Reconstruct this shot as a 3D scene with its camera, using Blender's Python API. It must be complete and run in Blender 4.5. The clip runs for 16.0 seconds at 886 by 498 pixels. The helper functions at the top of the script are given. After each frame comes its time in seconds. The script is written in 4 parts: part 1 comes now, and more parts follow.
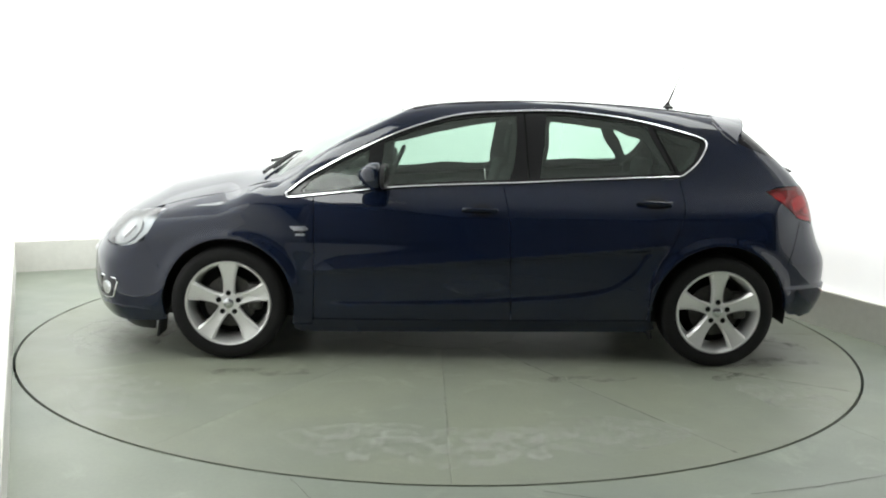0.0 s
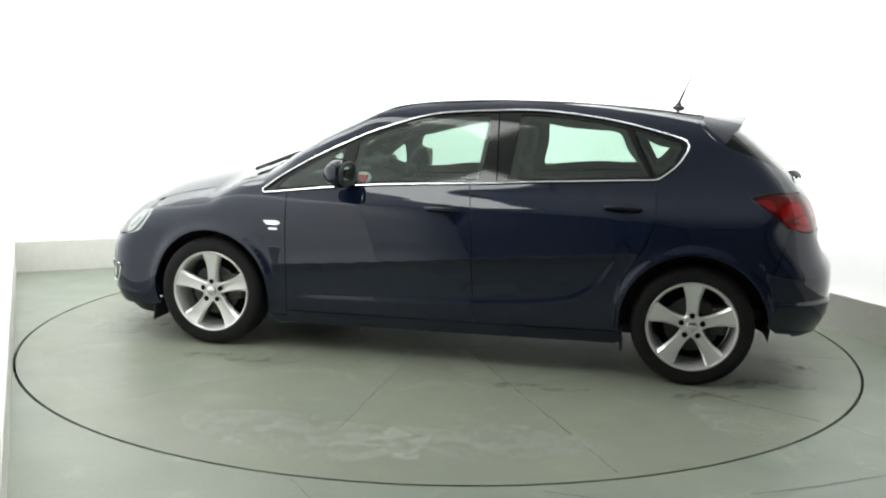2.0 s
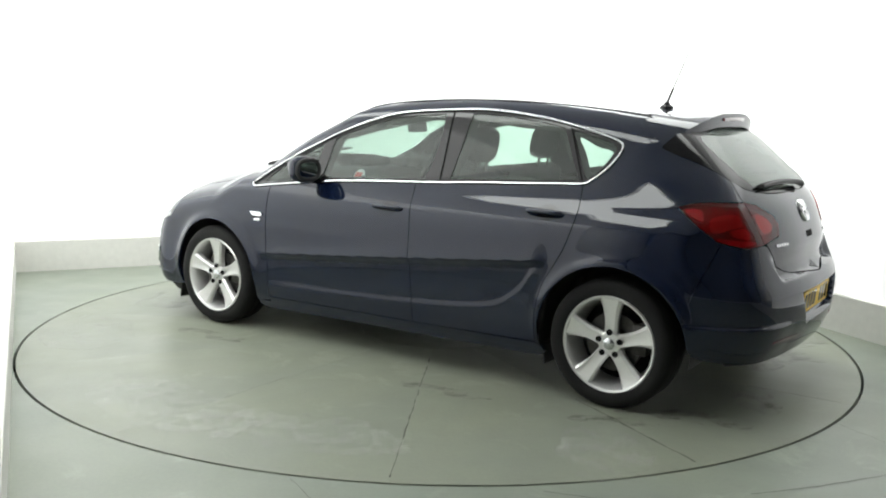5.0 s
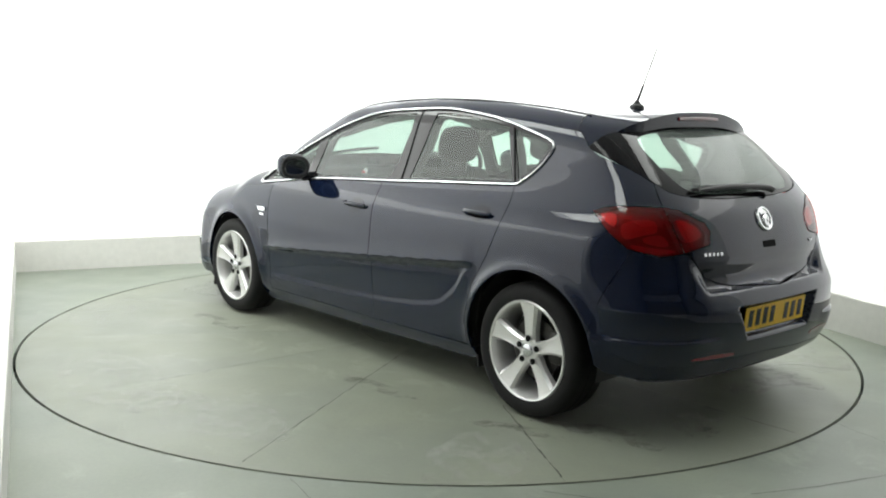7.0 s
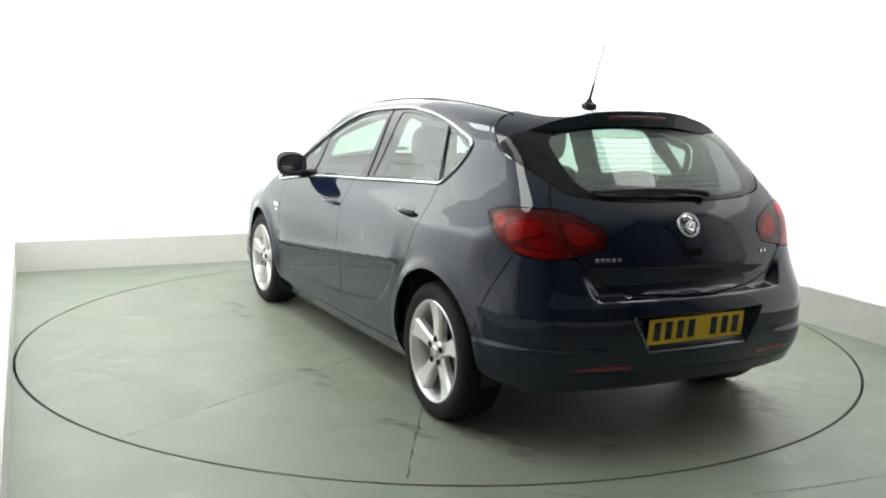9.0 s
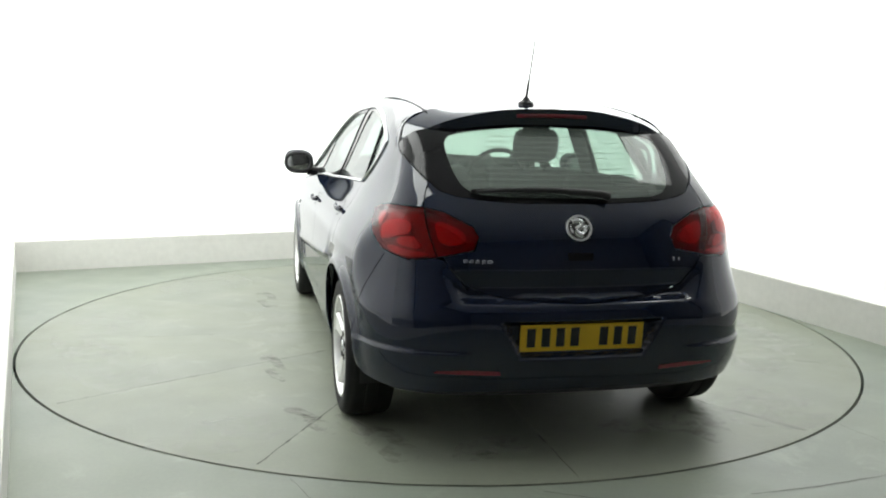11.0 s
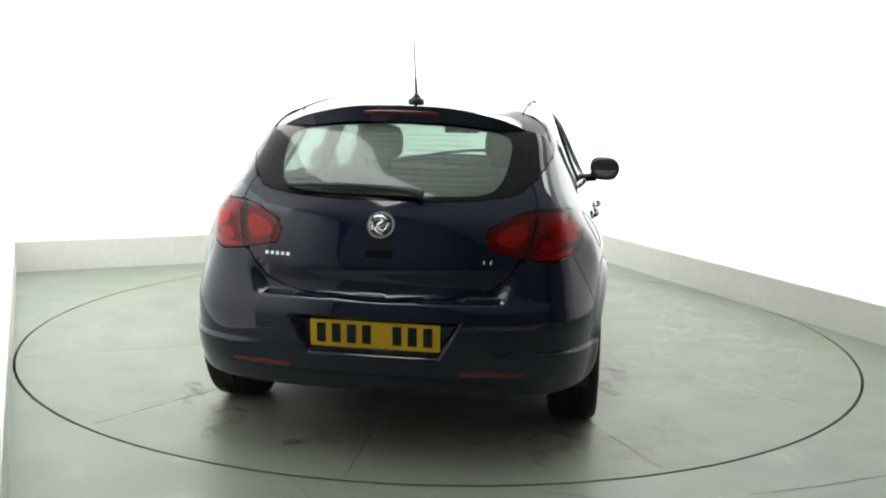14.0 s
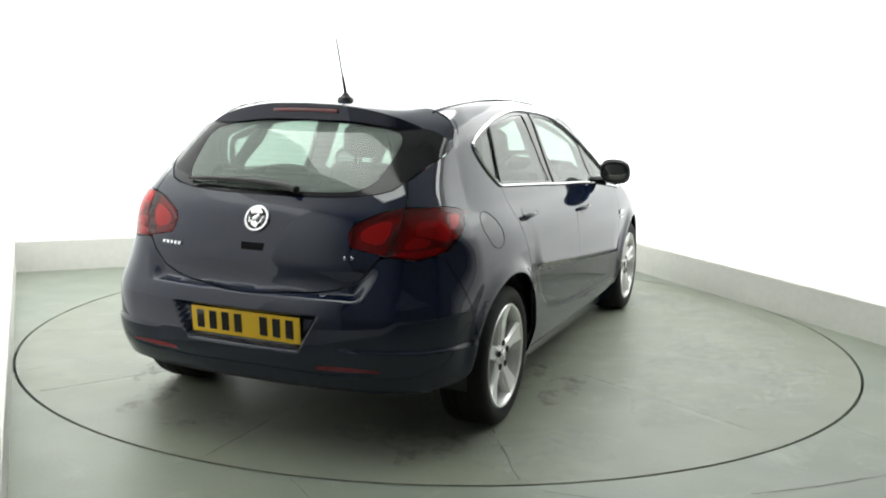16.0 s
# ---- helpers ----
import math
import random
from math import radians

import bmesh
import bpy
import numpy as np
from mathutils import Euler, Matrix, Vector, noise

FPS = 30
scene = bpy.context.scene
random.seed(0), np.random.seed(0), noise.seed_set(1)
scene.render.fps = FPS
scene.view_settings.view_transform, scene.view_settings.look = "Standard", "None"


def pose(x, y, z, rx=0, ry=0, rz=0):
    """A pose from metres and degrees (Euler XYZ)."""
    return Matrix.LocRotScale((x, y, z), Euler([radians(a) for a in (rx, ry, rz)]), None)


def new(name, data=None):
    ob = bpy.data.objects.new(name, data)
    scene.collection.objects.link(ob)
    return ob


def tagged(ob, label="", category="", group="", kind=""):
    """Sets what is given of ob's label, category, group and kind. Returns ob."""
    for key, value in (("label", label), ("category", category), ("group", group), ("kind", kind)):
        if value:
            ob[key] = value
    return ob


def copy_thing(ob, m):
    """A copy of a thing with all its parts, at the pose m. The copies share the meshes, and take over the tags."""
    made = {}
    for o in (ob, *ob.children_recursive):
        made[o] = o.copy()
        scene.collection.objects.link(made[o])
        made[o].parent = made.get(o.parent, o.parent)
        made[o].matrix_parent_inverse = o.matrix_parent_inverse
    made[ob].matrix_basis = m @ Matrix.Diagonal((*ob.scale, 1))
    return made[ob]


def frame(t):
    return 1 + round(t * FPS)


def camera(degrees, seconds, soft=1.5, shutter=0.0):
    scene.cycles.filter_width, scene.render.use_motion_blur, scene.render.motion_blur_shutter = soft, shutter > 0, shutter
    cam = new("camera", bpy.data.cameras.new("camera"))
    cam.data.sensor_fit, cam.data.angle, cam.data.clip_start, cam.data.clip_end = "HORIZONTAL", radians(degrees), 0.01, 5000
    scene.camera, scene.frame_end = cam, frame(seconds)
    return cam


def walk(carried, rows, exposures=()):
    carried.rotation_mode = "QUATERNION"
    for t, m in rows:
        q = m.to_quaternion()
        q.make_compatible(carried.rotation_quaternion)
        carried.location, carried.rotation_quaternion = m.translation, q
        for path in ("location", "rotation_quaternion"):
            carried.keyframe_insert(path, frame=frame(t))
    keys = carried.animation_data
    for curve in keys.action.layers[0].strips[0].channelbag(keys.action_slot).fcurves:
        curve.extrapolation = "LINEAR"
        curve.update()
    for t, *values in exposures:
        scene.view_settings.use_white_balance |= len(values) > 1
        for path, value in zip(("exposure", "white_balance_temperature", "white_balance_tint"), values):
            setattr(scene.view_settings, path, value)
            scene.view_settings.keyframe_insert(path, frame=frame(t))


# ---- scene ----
cam = camera(51.36, 16.0, soft=2.0)
EYE = pose(0.0, -5.74, 1.411) @ pose(0, 0, 0, 0, 0, -0.087) @ pose(0, 0, 0, 90 - 8.936) @ pose(0, 0, 0, 0, 0, 1.428)
walk(cam, [(0.0, EYE), (16.0, EYE)])

# ---- light ----
world = bpy.data.worlds.new("world")
scene.world = world
world.use_nodes = True
world.node_tree.nodes["Background"].inputs["Color"].default_value = (0.9, 1.0, 0.96, 1)
world.node_tree.nodes["Background"].inputs["Strength"].default_value = 0.02
scene.view_settings.exposure = 0.0
CEILING_LIGHT = 5.8
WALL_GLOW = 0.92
# stronger glow added high on the walls to brighten reflections on the car
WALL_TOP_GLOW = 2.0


# ---- materials ----
def material(name, base, rough=0.5, metal=0.0, coat=0.0, grain=0.0, scale=40.0, bump=0.0, spread=0.0, spec=0.5, emit=0.0):
    """A surface with a fine grain, a coarse drift of tone and a fine relief."""
    m = bpy.data.materials.new(name)
    m.use_nodes = True
    nt = m.node_tree
    bsdf = nt.nodes["Principled BSDF"]
    bsdf.inputs["Base Color"].default_value = (*base, 1)
    bsdf.inputs["Roughness"].default_value = rough
    bsdf.inputs["Metallic"].default_value = metal
    bsdf.inputs["Specular IOR Level"].default_value = spec
    bsdf.inputs["Coat Weight"].default_value = coat
    bsdf.inputs["Coat Roughness"].default_value = 0.04
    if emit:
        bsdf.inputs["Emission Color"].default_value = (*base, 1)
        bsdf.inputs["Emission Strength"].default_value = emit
    if grain or bump or spread:
        coord = nt.nodes.new("ShaderNodeTexCoord")
        fine = nt.nodes.new("ShaderNodeTexNoise")
        fine.inputs["Scale"].default_value = scale
        fine.inputs["Detail"].default_value = 6
        nt.links.new(coord.outputs["Object"], fine.inputs["Vector"])
        coarse = nt.nodes.new("ShaderNodeTexNoise")
        coarse.inputs["Scale"].default_value = scale / 14
        coarse.inputs["Detail"].default_value = 4
        nt.links.new(coord.outputs["Object"], coarse.inputs["Vector"])
        colour = None
        for tex, amount in ((fine, grain), (coarse, spread)):
            if amount:
                ramp = nt.nodes.new("ShaderNodeMapRange")
                ramp.inputs["From Min"].default_value = 0.3
                ramp.inputs["From Max"].default_value = 0.7
                ramp.inputs["To Min"].default_value = 1 - amount
                ramp.inputs["To Max"].default_value = 1 + amount
                nt.links.new(tex.outputs["Fac"], ramp.inputs["Value"])
                mul = nt.nodes.new("ShaderNodeVectorMath")
                mul.operation = "MULTIPLY"
                mul.inputs[0].default_value = base
                if colour:
                    nt.links.new(colour, mul.inputs[0])
                nt.links.new(ramp.outputs["Result"], mul.inputs[1])
                colour = mul.outputs["Vector"]
        if colour:
            nt.links.new(colour, bsdf.inputs["Base Color"])
        if bump:
            node = nt.nodes.new("ShaderNodeBump")
            node.inputs["Strength"].default_value = bump
            node.inputs["Distance"].default_value = 0.002
            nt.links.new(fine.outputs["Fac"], node.inputs["Height"])
            nt.links.new(node.outputs["Normal"], bsdf.inputs["Normal"])
    return m


def glass(name, tint, gloss=0.02, haze=0.0):
    """A thin tinted pane: clear but for its tint and painted haze, with a mirror gloss that grows at grazing angles."""
    m = bpy.data.materials.new(name)
    m.use_nodes = True
    nt = m.node_tree
    nt.nodes.remove(nt.nodes["Principled BSDF"])
    out = nt.nodes["Material Output"]
    clear = nt.nodes.new("ShaderNodeBsdfTransparent")
    clear.inputs["Color"].default_value = (*tint, 1)
    shine = nt.nodes.new("ShaderNodeBsdfGlossy")
    shine.inputs["Roughness"].default_value = gloss
    facing = nt.nodes.new("ShaderNodeLayerWeight")
    facing.inputs["Blend"].default_value = 0.5
    power = nt.nodes.new("ShaderNodeMath")
    power.operation = "POWER"
    power.inputs[1].default_value = 4.0
    nt.links.new(facing.outputs["Facing"], power.inputs[0])
    amount = nt.nodes.new("ShaderNodeMapRange")
    amount.inputs["To Min"].default_value = 0.05
    amount.inputs["To Max"].default_value = 0.9
    nt.links.new(power.outputs[0], amount.inputs["Value"])
    mix = nt.nodes.new("ShaderNodeMixShader")
    nt.links.new(amount.outputs["Result"], mix.inputs[0])
    nt.links.new(clear.outputs[0], mix.inputs[1])
    nt.links.new(shine.outputs[0], mix.inputs[2])
    last = mix
    # pale green film that paints a veil of reflected light into the pane
    if haze:
        veil = nt.nodes.new("ShaderNodeBsdfDiffuse")
        veil.inputs["Color"].default_value = (0.46, 0.54, 0.49, 1)
        mix2 = nt.nodes.new("ShaderNodeMixShader")
        mix2.inputs[0].default_value = haze
        nt.links.new(mix.outputs[0], mix2.inputs[1])
        nt.links.new(veil.outputs[0], mix2.inputs[2])
        last = mix2
    nt.links.new(last.outputs[0], out.inputs["Surface"])
    return m


def floor_paint(name, base, seed, dirt):
    """Worn painted concrete: fine grain, broad patches, pale scuffs and grey stains."""
    m = material(name, base, 0.42, spec=0.5)
    nt = m.node_tree
    bsdf = nt.nodes["Principled BSDF"]
    coord = nt.nodes.new("ShaderNodeTexCoord")
    shift = nt.nodes.new("ShaderNodeVectorMath")
    shift.inputs[1].default_value = (seed, seed * 2, 0)
    nt.links.new(coord.outputs["Object"], shift.inputs[0])
    colour = nt.nodes.new("ShaderNodeRGB").outputs[0]
    colour.default_value = (*base, 1)
    layers = ((0.9, 5, 0.42, 0.62, (base[0] * 1.12, base[1] * 1.1, base[2] * 1.02), 0.7),
              (2.6, 8, 0.56, 0.72, (base[0] * 1.45, base[1] * 1.42, base[2] * 1.4), dirt),
              (1.7, 9, 0.60, 0.78, (base[0] * 0.78, base[1] * 0.77, base[2] * 0.74), dirt * 0.5),
              (60, 3, 0.35, 0.7, (base[0] * 0.9, base[1] * 0.9, base[2] * 0.9), 0.4))
    for scale, detail, low, high, tone, amount in layers:
        tex = nt.nodes.new("ShaderNodeTexNoise")
        tex.inputs["Scale"].default_value = scale
        tex.inputs["Detail"].default_value = detail
        tex.inputs["Roughness"].default_value = 0.62
        tex.inputs["Distortion"].default_value = 0.6
        nt.links.new(shift.outputs[0], tex.inputs["Vector"])
        fac = nt.nodes.new("ShaderNodeMapRange")
        fac.inputs["From Min"].default_value = low
        fac.inputs["From Max"].default_value = high
        fac.inputs["To Max"].default_value = amount
        nt.links.new(tex.outputs["Fac"], fac.inputs["Value"])
        mix = nt.nodes.new("ShaderNodeMix")
        mix.data_type = "RGBA"
        nt.links.new(fac.outputs["Result"], mix.inputs["Factor"])
        nt.links.new(colour, mix.inputs[6])
        mix.inputs[7].default_value = (*tone, 1)
        colour = mix.outputs[2]
    nt.links.new(colour, bsdf.inputs["Base Color"])
    tex = nt.nodes.new("ShaderNodeTexNoise")
    tex.inputs["Scale"].default_value = 3.5
    tex.inputs["Detail"].default_value = 8
    nt.links.new(shift.outputs[0], tex.inputs["Vector"])
    fac = nt.nodes.new("ShaderNodeMapRange")
    fac.inputs["To Min"].default_value = 0.26
    fac.inputs["To Max"].default_value = 0.58
    nt.links.new(tex.outputs["Fac"], fac.inputs["Value"])
    nt.links.new(fac.outputs["Result"], bsdf.inputs["Roughness"])
    return m


M_FLOOR = floor_paint("floor_paint", (0.246, 0.277, 0.231), 3.0, 0.8)
M_TABLE = floor_paint("turntable_paint", (0.250, 0.273, 0.220), 11.0, 0.95)
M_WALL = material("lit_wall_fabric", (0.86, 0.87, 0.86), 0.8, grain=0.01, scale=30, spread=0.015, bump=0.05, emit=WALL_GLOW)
M_WALLTOP = material("wall_top_added_glow", (0.86, 0.87, 0.86), 0.8, grain=0.01, scale=30, spread=0.015, bump=0.05, emit=WALL_TOP_GLOW)
M_CEILING = material("ceiling_white", (0.8, 0.8, 0.8), 0.8, grain=0.01, scale=30, spread=0.02, bump=0.05)
M_KERB = material("kerb_paint", (0.80, 0.79, 0.75), 0.55, grain=0.03, scale=22, spread=0.05, bump=0.1)
M_DARKWALL = material("rear_wall_grey", (0.13, 0.13, 0.13), 0.8, grain=0.03, spread=0.05, bump=0.1)
# near-black that puts the shade of gaps and recesses into the colour
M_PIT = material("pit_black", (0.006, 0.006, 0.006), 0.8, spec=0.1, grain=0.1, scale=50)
M_LIGHT = material("light_diffuser", (0.97, 1.0, 0.97), 0.5, emit=CEILING_LIGHT)
M_PAINT = material("navy_paint", (0.0050, 0.0102, 0.0290), 0.5, metal=0.0, spec=0.0, coat=1.0, grain=0.05, scale=900, spread=0.02)
M_PAINT.node_tree.nodes["Principled BSDF"].inputs["Coat IOR"].default_value = 1.55
M_BLACK = material("black_plastic", (0.016, 0.016, 0.017), 0.5, grain=0.1, scale=160, bump=0.25, spread=0.05)
M_GLOSSBLACK = material("gloss_black", (0.008, 0.008, 0.009), 0.08, coat=0.0, grain=0.04, scale=120)
M_RUBBER = material("tyre_rubber", (0.010, 0.010, 0.010), 0.75, grain=0.15, scale=120, bump=0.3, spread=0.1, spec=0.3)
M_CHROME = material("chrome", (0.86, 0.87, 0.88), 0.12, metal=1.0, grain=0.02, scale=80)
M_ALLOY = material("alloy_silver", (0.88, 0.88, 0.87), 0.26, metal=0.55, grain=0.03, scale=140, spread=0.03)
M_STEEL = material("brake_steel", (0.07, 0.068, 0.065), 0.5, metal=0.9, grain=0.15, scale=90)
M_RED = material("lamp_red", (0.52, 0.012, 0.022), 0.15, coat=1.0, grain=0.08, scale=60, spread=0.1)
M_REDDARK = material("lamp_dark_red", (0.12, 0.004, 0.008), 0.12, coat=1.0, grain=0.08, scale=60, spread=0.1)
M_REFLECT = material("reflector_red", (0.19, 0.008, 0.016), 0.25, coat=0.6, grain=0.15, scale=300)
M_LAMP = material("lamp_silver", (0.7, 0.72, 0.74), 0.15, metal=0.9, grain=0.04, scale=80)
M_YELLOW = material("plate_yellow", (0.83, 0.52, 0.015), 0.4, grain=0.02, scale=100, spread=0.03)
M_TRIM = material("cabin_trim", (0.030, 0.030, 0.031), 0.75, grain=0.12, scale=120, bump=0.3, spread=0.06)
M_FABRIC = material("seat_fabric", (0.030, 0.030, 0.032), 0.9, grain=0.12, scale=90, bump=0.1, spread=0.08)
M_HEADLINE = material("headliner", (0.24, 0.24, 0.23), 0.9, grain=0.04, scale=200, bump=0.2, spread=0.03)
M_TAG = material("red_tag", (0.6, 0.02, 0.03), 0.5, grain=0.04)
M_WHITE = material("white_card", (0.75, 0.75, 0.74), 0.5, grain=0.03)
def stain(name, tone, low, high, most):
    """A thin film of dirt that lies in patches."""
    m = material(name, tone, 0.6)
    nt = m.node_tree
    coord = nt.nodes.new("ShaderNodeTexCoord")
    tex = nt.nodes.new("ShaderNodeTexNoise")
    tex.inputs["Scale"].default_value = 9.0
    tex.inputs["Detail"].default_value = 9
    tex.inputs["Roughness"].default_value = 0.7
    nt.links.new(coord.outputs["Object"], tex.inputs["Vector"])
    fac = nt.nodes.new("ShaderNodeMapRange")
    fac.inputs["From Min"].default_value = low
    fac.inputs["From Max"].default_value = high
    fac.inputs["To Max"].default_value = most
    nt.links.new(tex.outputs["Fac"], fac.inputs["Value"])
    nt.links.new(fac.outputs["Result"], nt.nodes["Principled BSDF"].inputs["Alpha"])
    return m


M_STAIN = stain("floor_dirt", (0.07, 0.07, 0.055), 0.48, 0.72, 0.5)
M_SCUFF = stain("pale_scuff", (0.66, 0.68, 0.63), 0.46, 0.78, 0.55)
M_CRACK = material("crack_dirt", (0.07, 0.072, 0.06), 0.8, grain=0.2, scale=60)
M_MIRROR = material("mirror_silver", (0.34, 0.35, 0.35), 0.02, metal=1.0, grain=0.01)
M_FRIT = material("glass_frit", (0.008, 0.008, 0.009), 0.08, spec=0.2, grain=0.04, scale=120)
M_REDLENS = glass("red_lens", (0.70, 0.012, 0.024))
M_CELL = material("lamp_cell_silver", (0.72, 0.70, 0.70), 0.3, metal=0.25, grain=0.05, scale=90)
M_BOWL = material("headlamp_bowl", (0.42, 0.43, 0.44), 0.25, metal=0.4, grain=0.06, scale=90)
M_HOUSING = material("lamp_housing", (0.36, 0.36, 0.36), 0.3, grain=0.1, scale=90, spread=0.1)
M_GLASS = glass("window_glass", (0.60, 0.73, 0.66), haze=0.08)
M_REARGLASS = glass("rear_glass", (0.62, 0.75, 0.68), haze=0.28)
M_LENS = glass("clear_lens", (0.92, 0.94, 0.95))


# ---- mesh helpers ----
def part(name, data, mat, parent=None, label=""):
    """Link a bmesh or a mesh as one object under a thing or a part."""
    me = data
    if isinstance(data, bmesh.types.BMesh):
        me = bpy.data.meshes.new(name)
        data.to_mesh(me)
        data.free()
    if mat and not me.materials:
        me.materials.append(mat)
    ob = new(name, me)
    if parent:
        ob.parent = parent
    return tagged(ob, label)


def thing(name, label, category, group="", m=None):
    ob = new(name)
    ob.empty_display_size = 0.1
    if m is not None:
        ob.matrix_basis = m
    return tagged(ob, label, category, group)


def smooth(bm, angle=40):
    lim = radians(angle)
    for f in bm.faces:
        f.smooth = True
    for e in bm.edges:
        if len(e.link_faces) == 2 and e.calc_face_angle(0) > lim:
            e.smooth = False
    return bm


def box(bm, size, m=Matrix(), bevel=0.0, seg=2):
    g = bmesh.ops.create_cube(bm, size=1, matrix=m @ Matrix.Diagonal((*size, 1)))
    if bevel:
        es = list({e for v in g["verts"] for e in v.link_edges})
        bmesh.ops.bevel(bm, geom=es, offset=bevel, segments=seg, profile=0.5, affect="EDGES", clamp_overlap=True)
    return bm


def lathe(profile, steps=48, closed=False):
    """Turn a profile of (radius, y) round the y axis."""
    bm = bmesh.new()
    rings = []
    for k in range(steps):
        a = 2 * math.pi * k / steps
        rings.append([bm.verts.new((r * math.cos(a), y, r * math.sin(a))) for r, y in profile])
    n = len(profile)
    for k in range(steps):
        p, q = rings[k], rings[(k + 1) % steps]
        for i in range(n if closed else n - 1):
            j = (i + 1) % n
            bm.faces.new((p[i], p[j], q[j], q[i]))
    bmesh.ops.remove_doubles(bm, verts=bm.verts, dist=1e-5)
    bmesh.ops.recalc_face_normals(bm, faces=bm.faces)
    return smooth(bm, 35)


def tube(points, radius, sides=8, closed=False, flat=1.0, up=(0, 0, 1)):
    """A rod along points; flat squashes it across up; radius may be a list."""
    bm = bmesh.new()
    pts = [Vector(p) for p in points]
    rings = []
    n = len(pts)
    for i, p in enumerate(pts):
        a = pts[(i - 1) % n] if closed or i else p
        b = pts[(i + 1) % n] if closed or i < n - 1 else p
        d = (b - a).normalized()
        u = Vector(up) - d * d.dot(Vector(up))
        u = u.normalized() if u.length > 1e-4 else d.orthogonal().normalized()
        w = d.cross(u)
        r = radius[i] if isinstance(radius, (list, tuple)) else radius
        rings.append([bm.verts.new(p + (u * math.cos(t) + w * math.sin(t) * flat) * r) for t in (2 * math.pi * k / sides for k in range(sides))])
    for i in range(n if closed else n - 1):
        p, q = rings[i], rings[(i + 1) % n]
        for k in range(sides):
            bm.faces.new((p[k], p[(k + 1) % sides], q[(k + 1) % sides], q[k]))
    if not closed:
        bm.faces.new(rings[0])
        bm.faces.new(rings[-1])
    bmesh.ops.recalc_face_normals(bm, faces=bm.faces)
    return smooth(bm, 50)


def prism(poly, depth, m=Matrix(), bevel=0.0):
    """A flat outline in xy pushed out along z."""
    bm = bmesh.new()
    f = bm.faces.new([bm.verts.new((x, y, 0)) for x, y in poly])
    g = bmesh.ops.extrude_face_region(bm, geom=[f])
    bmesh.ops.translate(bm, vec=(0, 0, depth), verts=[v for v in g["geom"] if isinstance(v, bmesh.types.BMVert)])
    bmesh.ops.recalc_face_normals(bm, faces=bm.faces)
    if bevel:
        bmesh.ops.bevel(bm, geom=list(bm.edges), offset=bevel, segments=2, profile=0.5, affect="EDGES", clamp_overlap=True)
    bmesh.ops.transform(bm, matrix=m, verts=bm.verts)
    return bm


def dense(poly, step, closed=True):
    """Points along an outline at most step apart."""
    out = []
    n = len(poly)
    for i in range(n if closed else n - 1):
        a, b = np.array(poly[i], float), np.array(poly[(i + 1) % n], float)
        k = max(1, int(math.ceil(np.linalg.norm(b - a) / step)))
        out += [tuple(a + (b - a) * j / k) for j in range(k)]
    return out if closed else out + [tuple(poly[-1])]


def curve(points, step=0.03, closed=False):
    """A smooth line through points."""
    p = [np.array(q, float) for q in points]
    n = len(p)
    out = []
    for i in range(n if closed else n - 1):
        a, b = p[i], p[(i + 1) % n]
        before = p[(i - 1) % n] if closed or i else 2 * a - b
        after = p[(i + 2) % n] if closed or i + 2 < n else 2 * b - a
        k = max(1, int(math.ceil(np.linalg.norm(b - a) / step)))
        for j in range(k):
            t = j / k
            out.append(tuple(0.5 * (2 * a + (b - before) * t + (2 * before - 5 * a + 4 * b - after) * t * t + (3 * a - before - 3 * b + after) * t ** 3)))
    return out if closed else out + [tuple(p[-1])]


def inside(poly, q):
    """Which of the points q lie inside the outline."""
    p = np.array(poly)
    x, y = q[:, 0:1], q[:, 1:2]
    x0, y0 = p[:, 0], p[:, 1]
    x1, y1 = np.roll(x0, -1), np.roll(y0, -1)
    cross = ((y0 > y) != (y1 > y)) & (x < (x1 - x0) * (y - y0) / (y1 - y0 + 1e-15) + x0)
    return cross.sum(1) % 2 == 1


def fill(poly, step, holes=()):
    """Triangles that fill an outline, with a lattice of inner points."""
    from mathutils import geometry
    outline = list(poly)
    edges = [(i, (i + 1) % len(poly)) for i in range(len(poly))]
    for h in holes:
        n = len(outline)
        outline += list(h)
        edges += [(n + i, n + (i + 1) % len(h)) for i in range(len(h))]
    b = np.array(outline)
    lo, hi = b.min(0), b.max(0)
    gx, gy = np.meshgrid(np.arange(lo[0] + step / 2, hi[0], step), np.arange(lo[1] + step / 2, hi[1], step))
    g = np.stack([gx.ravel(), gy.ravel()], 1)
    if len(g):
        ok = inside(poly, g)
        for h in holes:
            ok &= ~inside(h, g)
        g = g[ok]
    if len(g):
        d = np.min(np.hypot(g[:, None, 0] - b[None, :, 0], g[:, None, 1] - b[None, :, 1]), axis=1)
        g = g[d > step * 0.45]
    pts = [Vector((float(p[0]), float(p[1]))) for p in list(outline) + [tuple(q) for q in g]]
    verts, _, faces, *_ = geometry.delaunay_2d_cdt(pts, edges, [], 0, 1e-7)
    v = np.array([(q.x, q.y) for q in verts])
    tri = np.array([f[:3] for f in faces if len(f) == 3])
    mid = v[tri].mean(1)
    ok = inside(poly, mid)
    for h in holes:
        ok &= ~inside(h, mid)
    return v, tri[ok]


# ---- the room ----
BACK_LEFT, BACK_RIGHT, FRONT_RIGHT, FRONT_LEFT = (-3.391, 1.488), (1.140, 3.633), (4.92, -5.355), (0.567, -7.26)
CORNERS = [BACK_LEFT, FRONT_LEFT, FRONT_RIGHT, BACK_RIGHT]
TABLE_R = 2.462
KERB_H = 0.247
CEILING_Z = 3.7


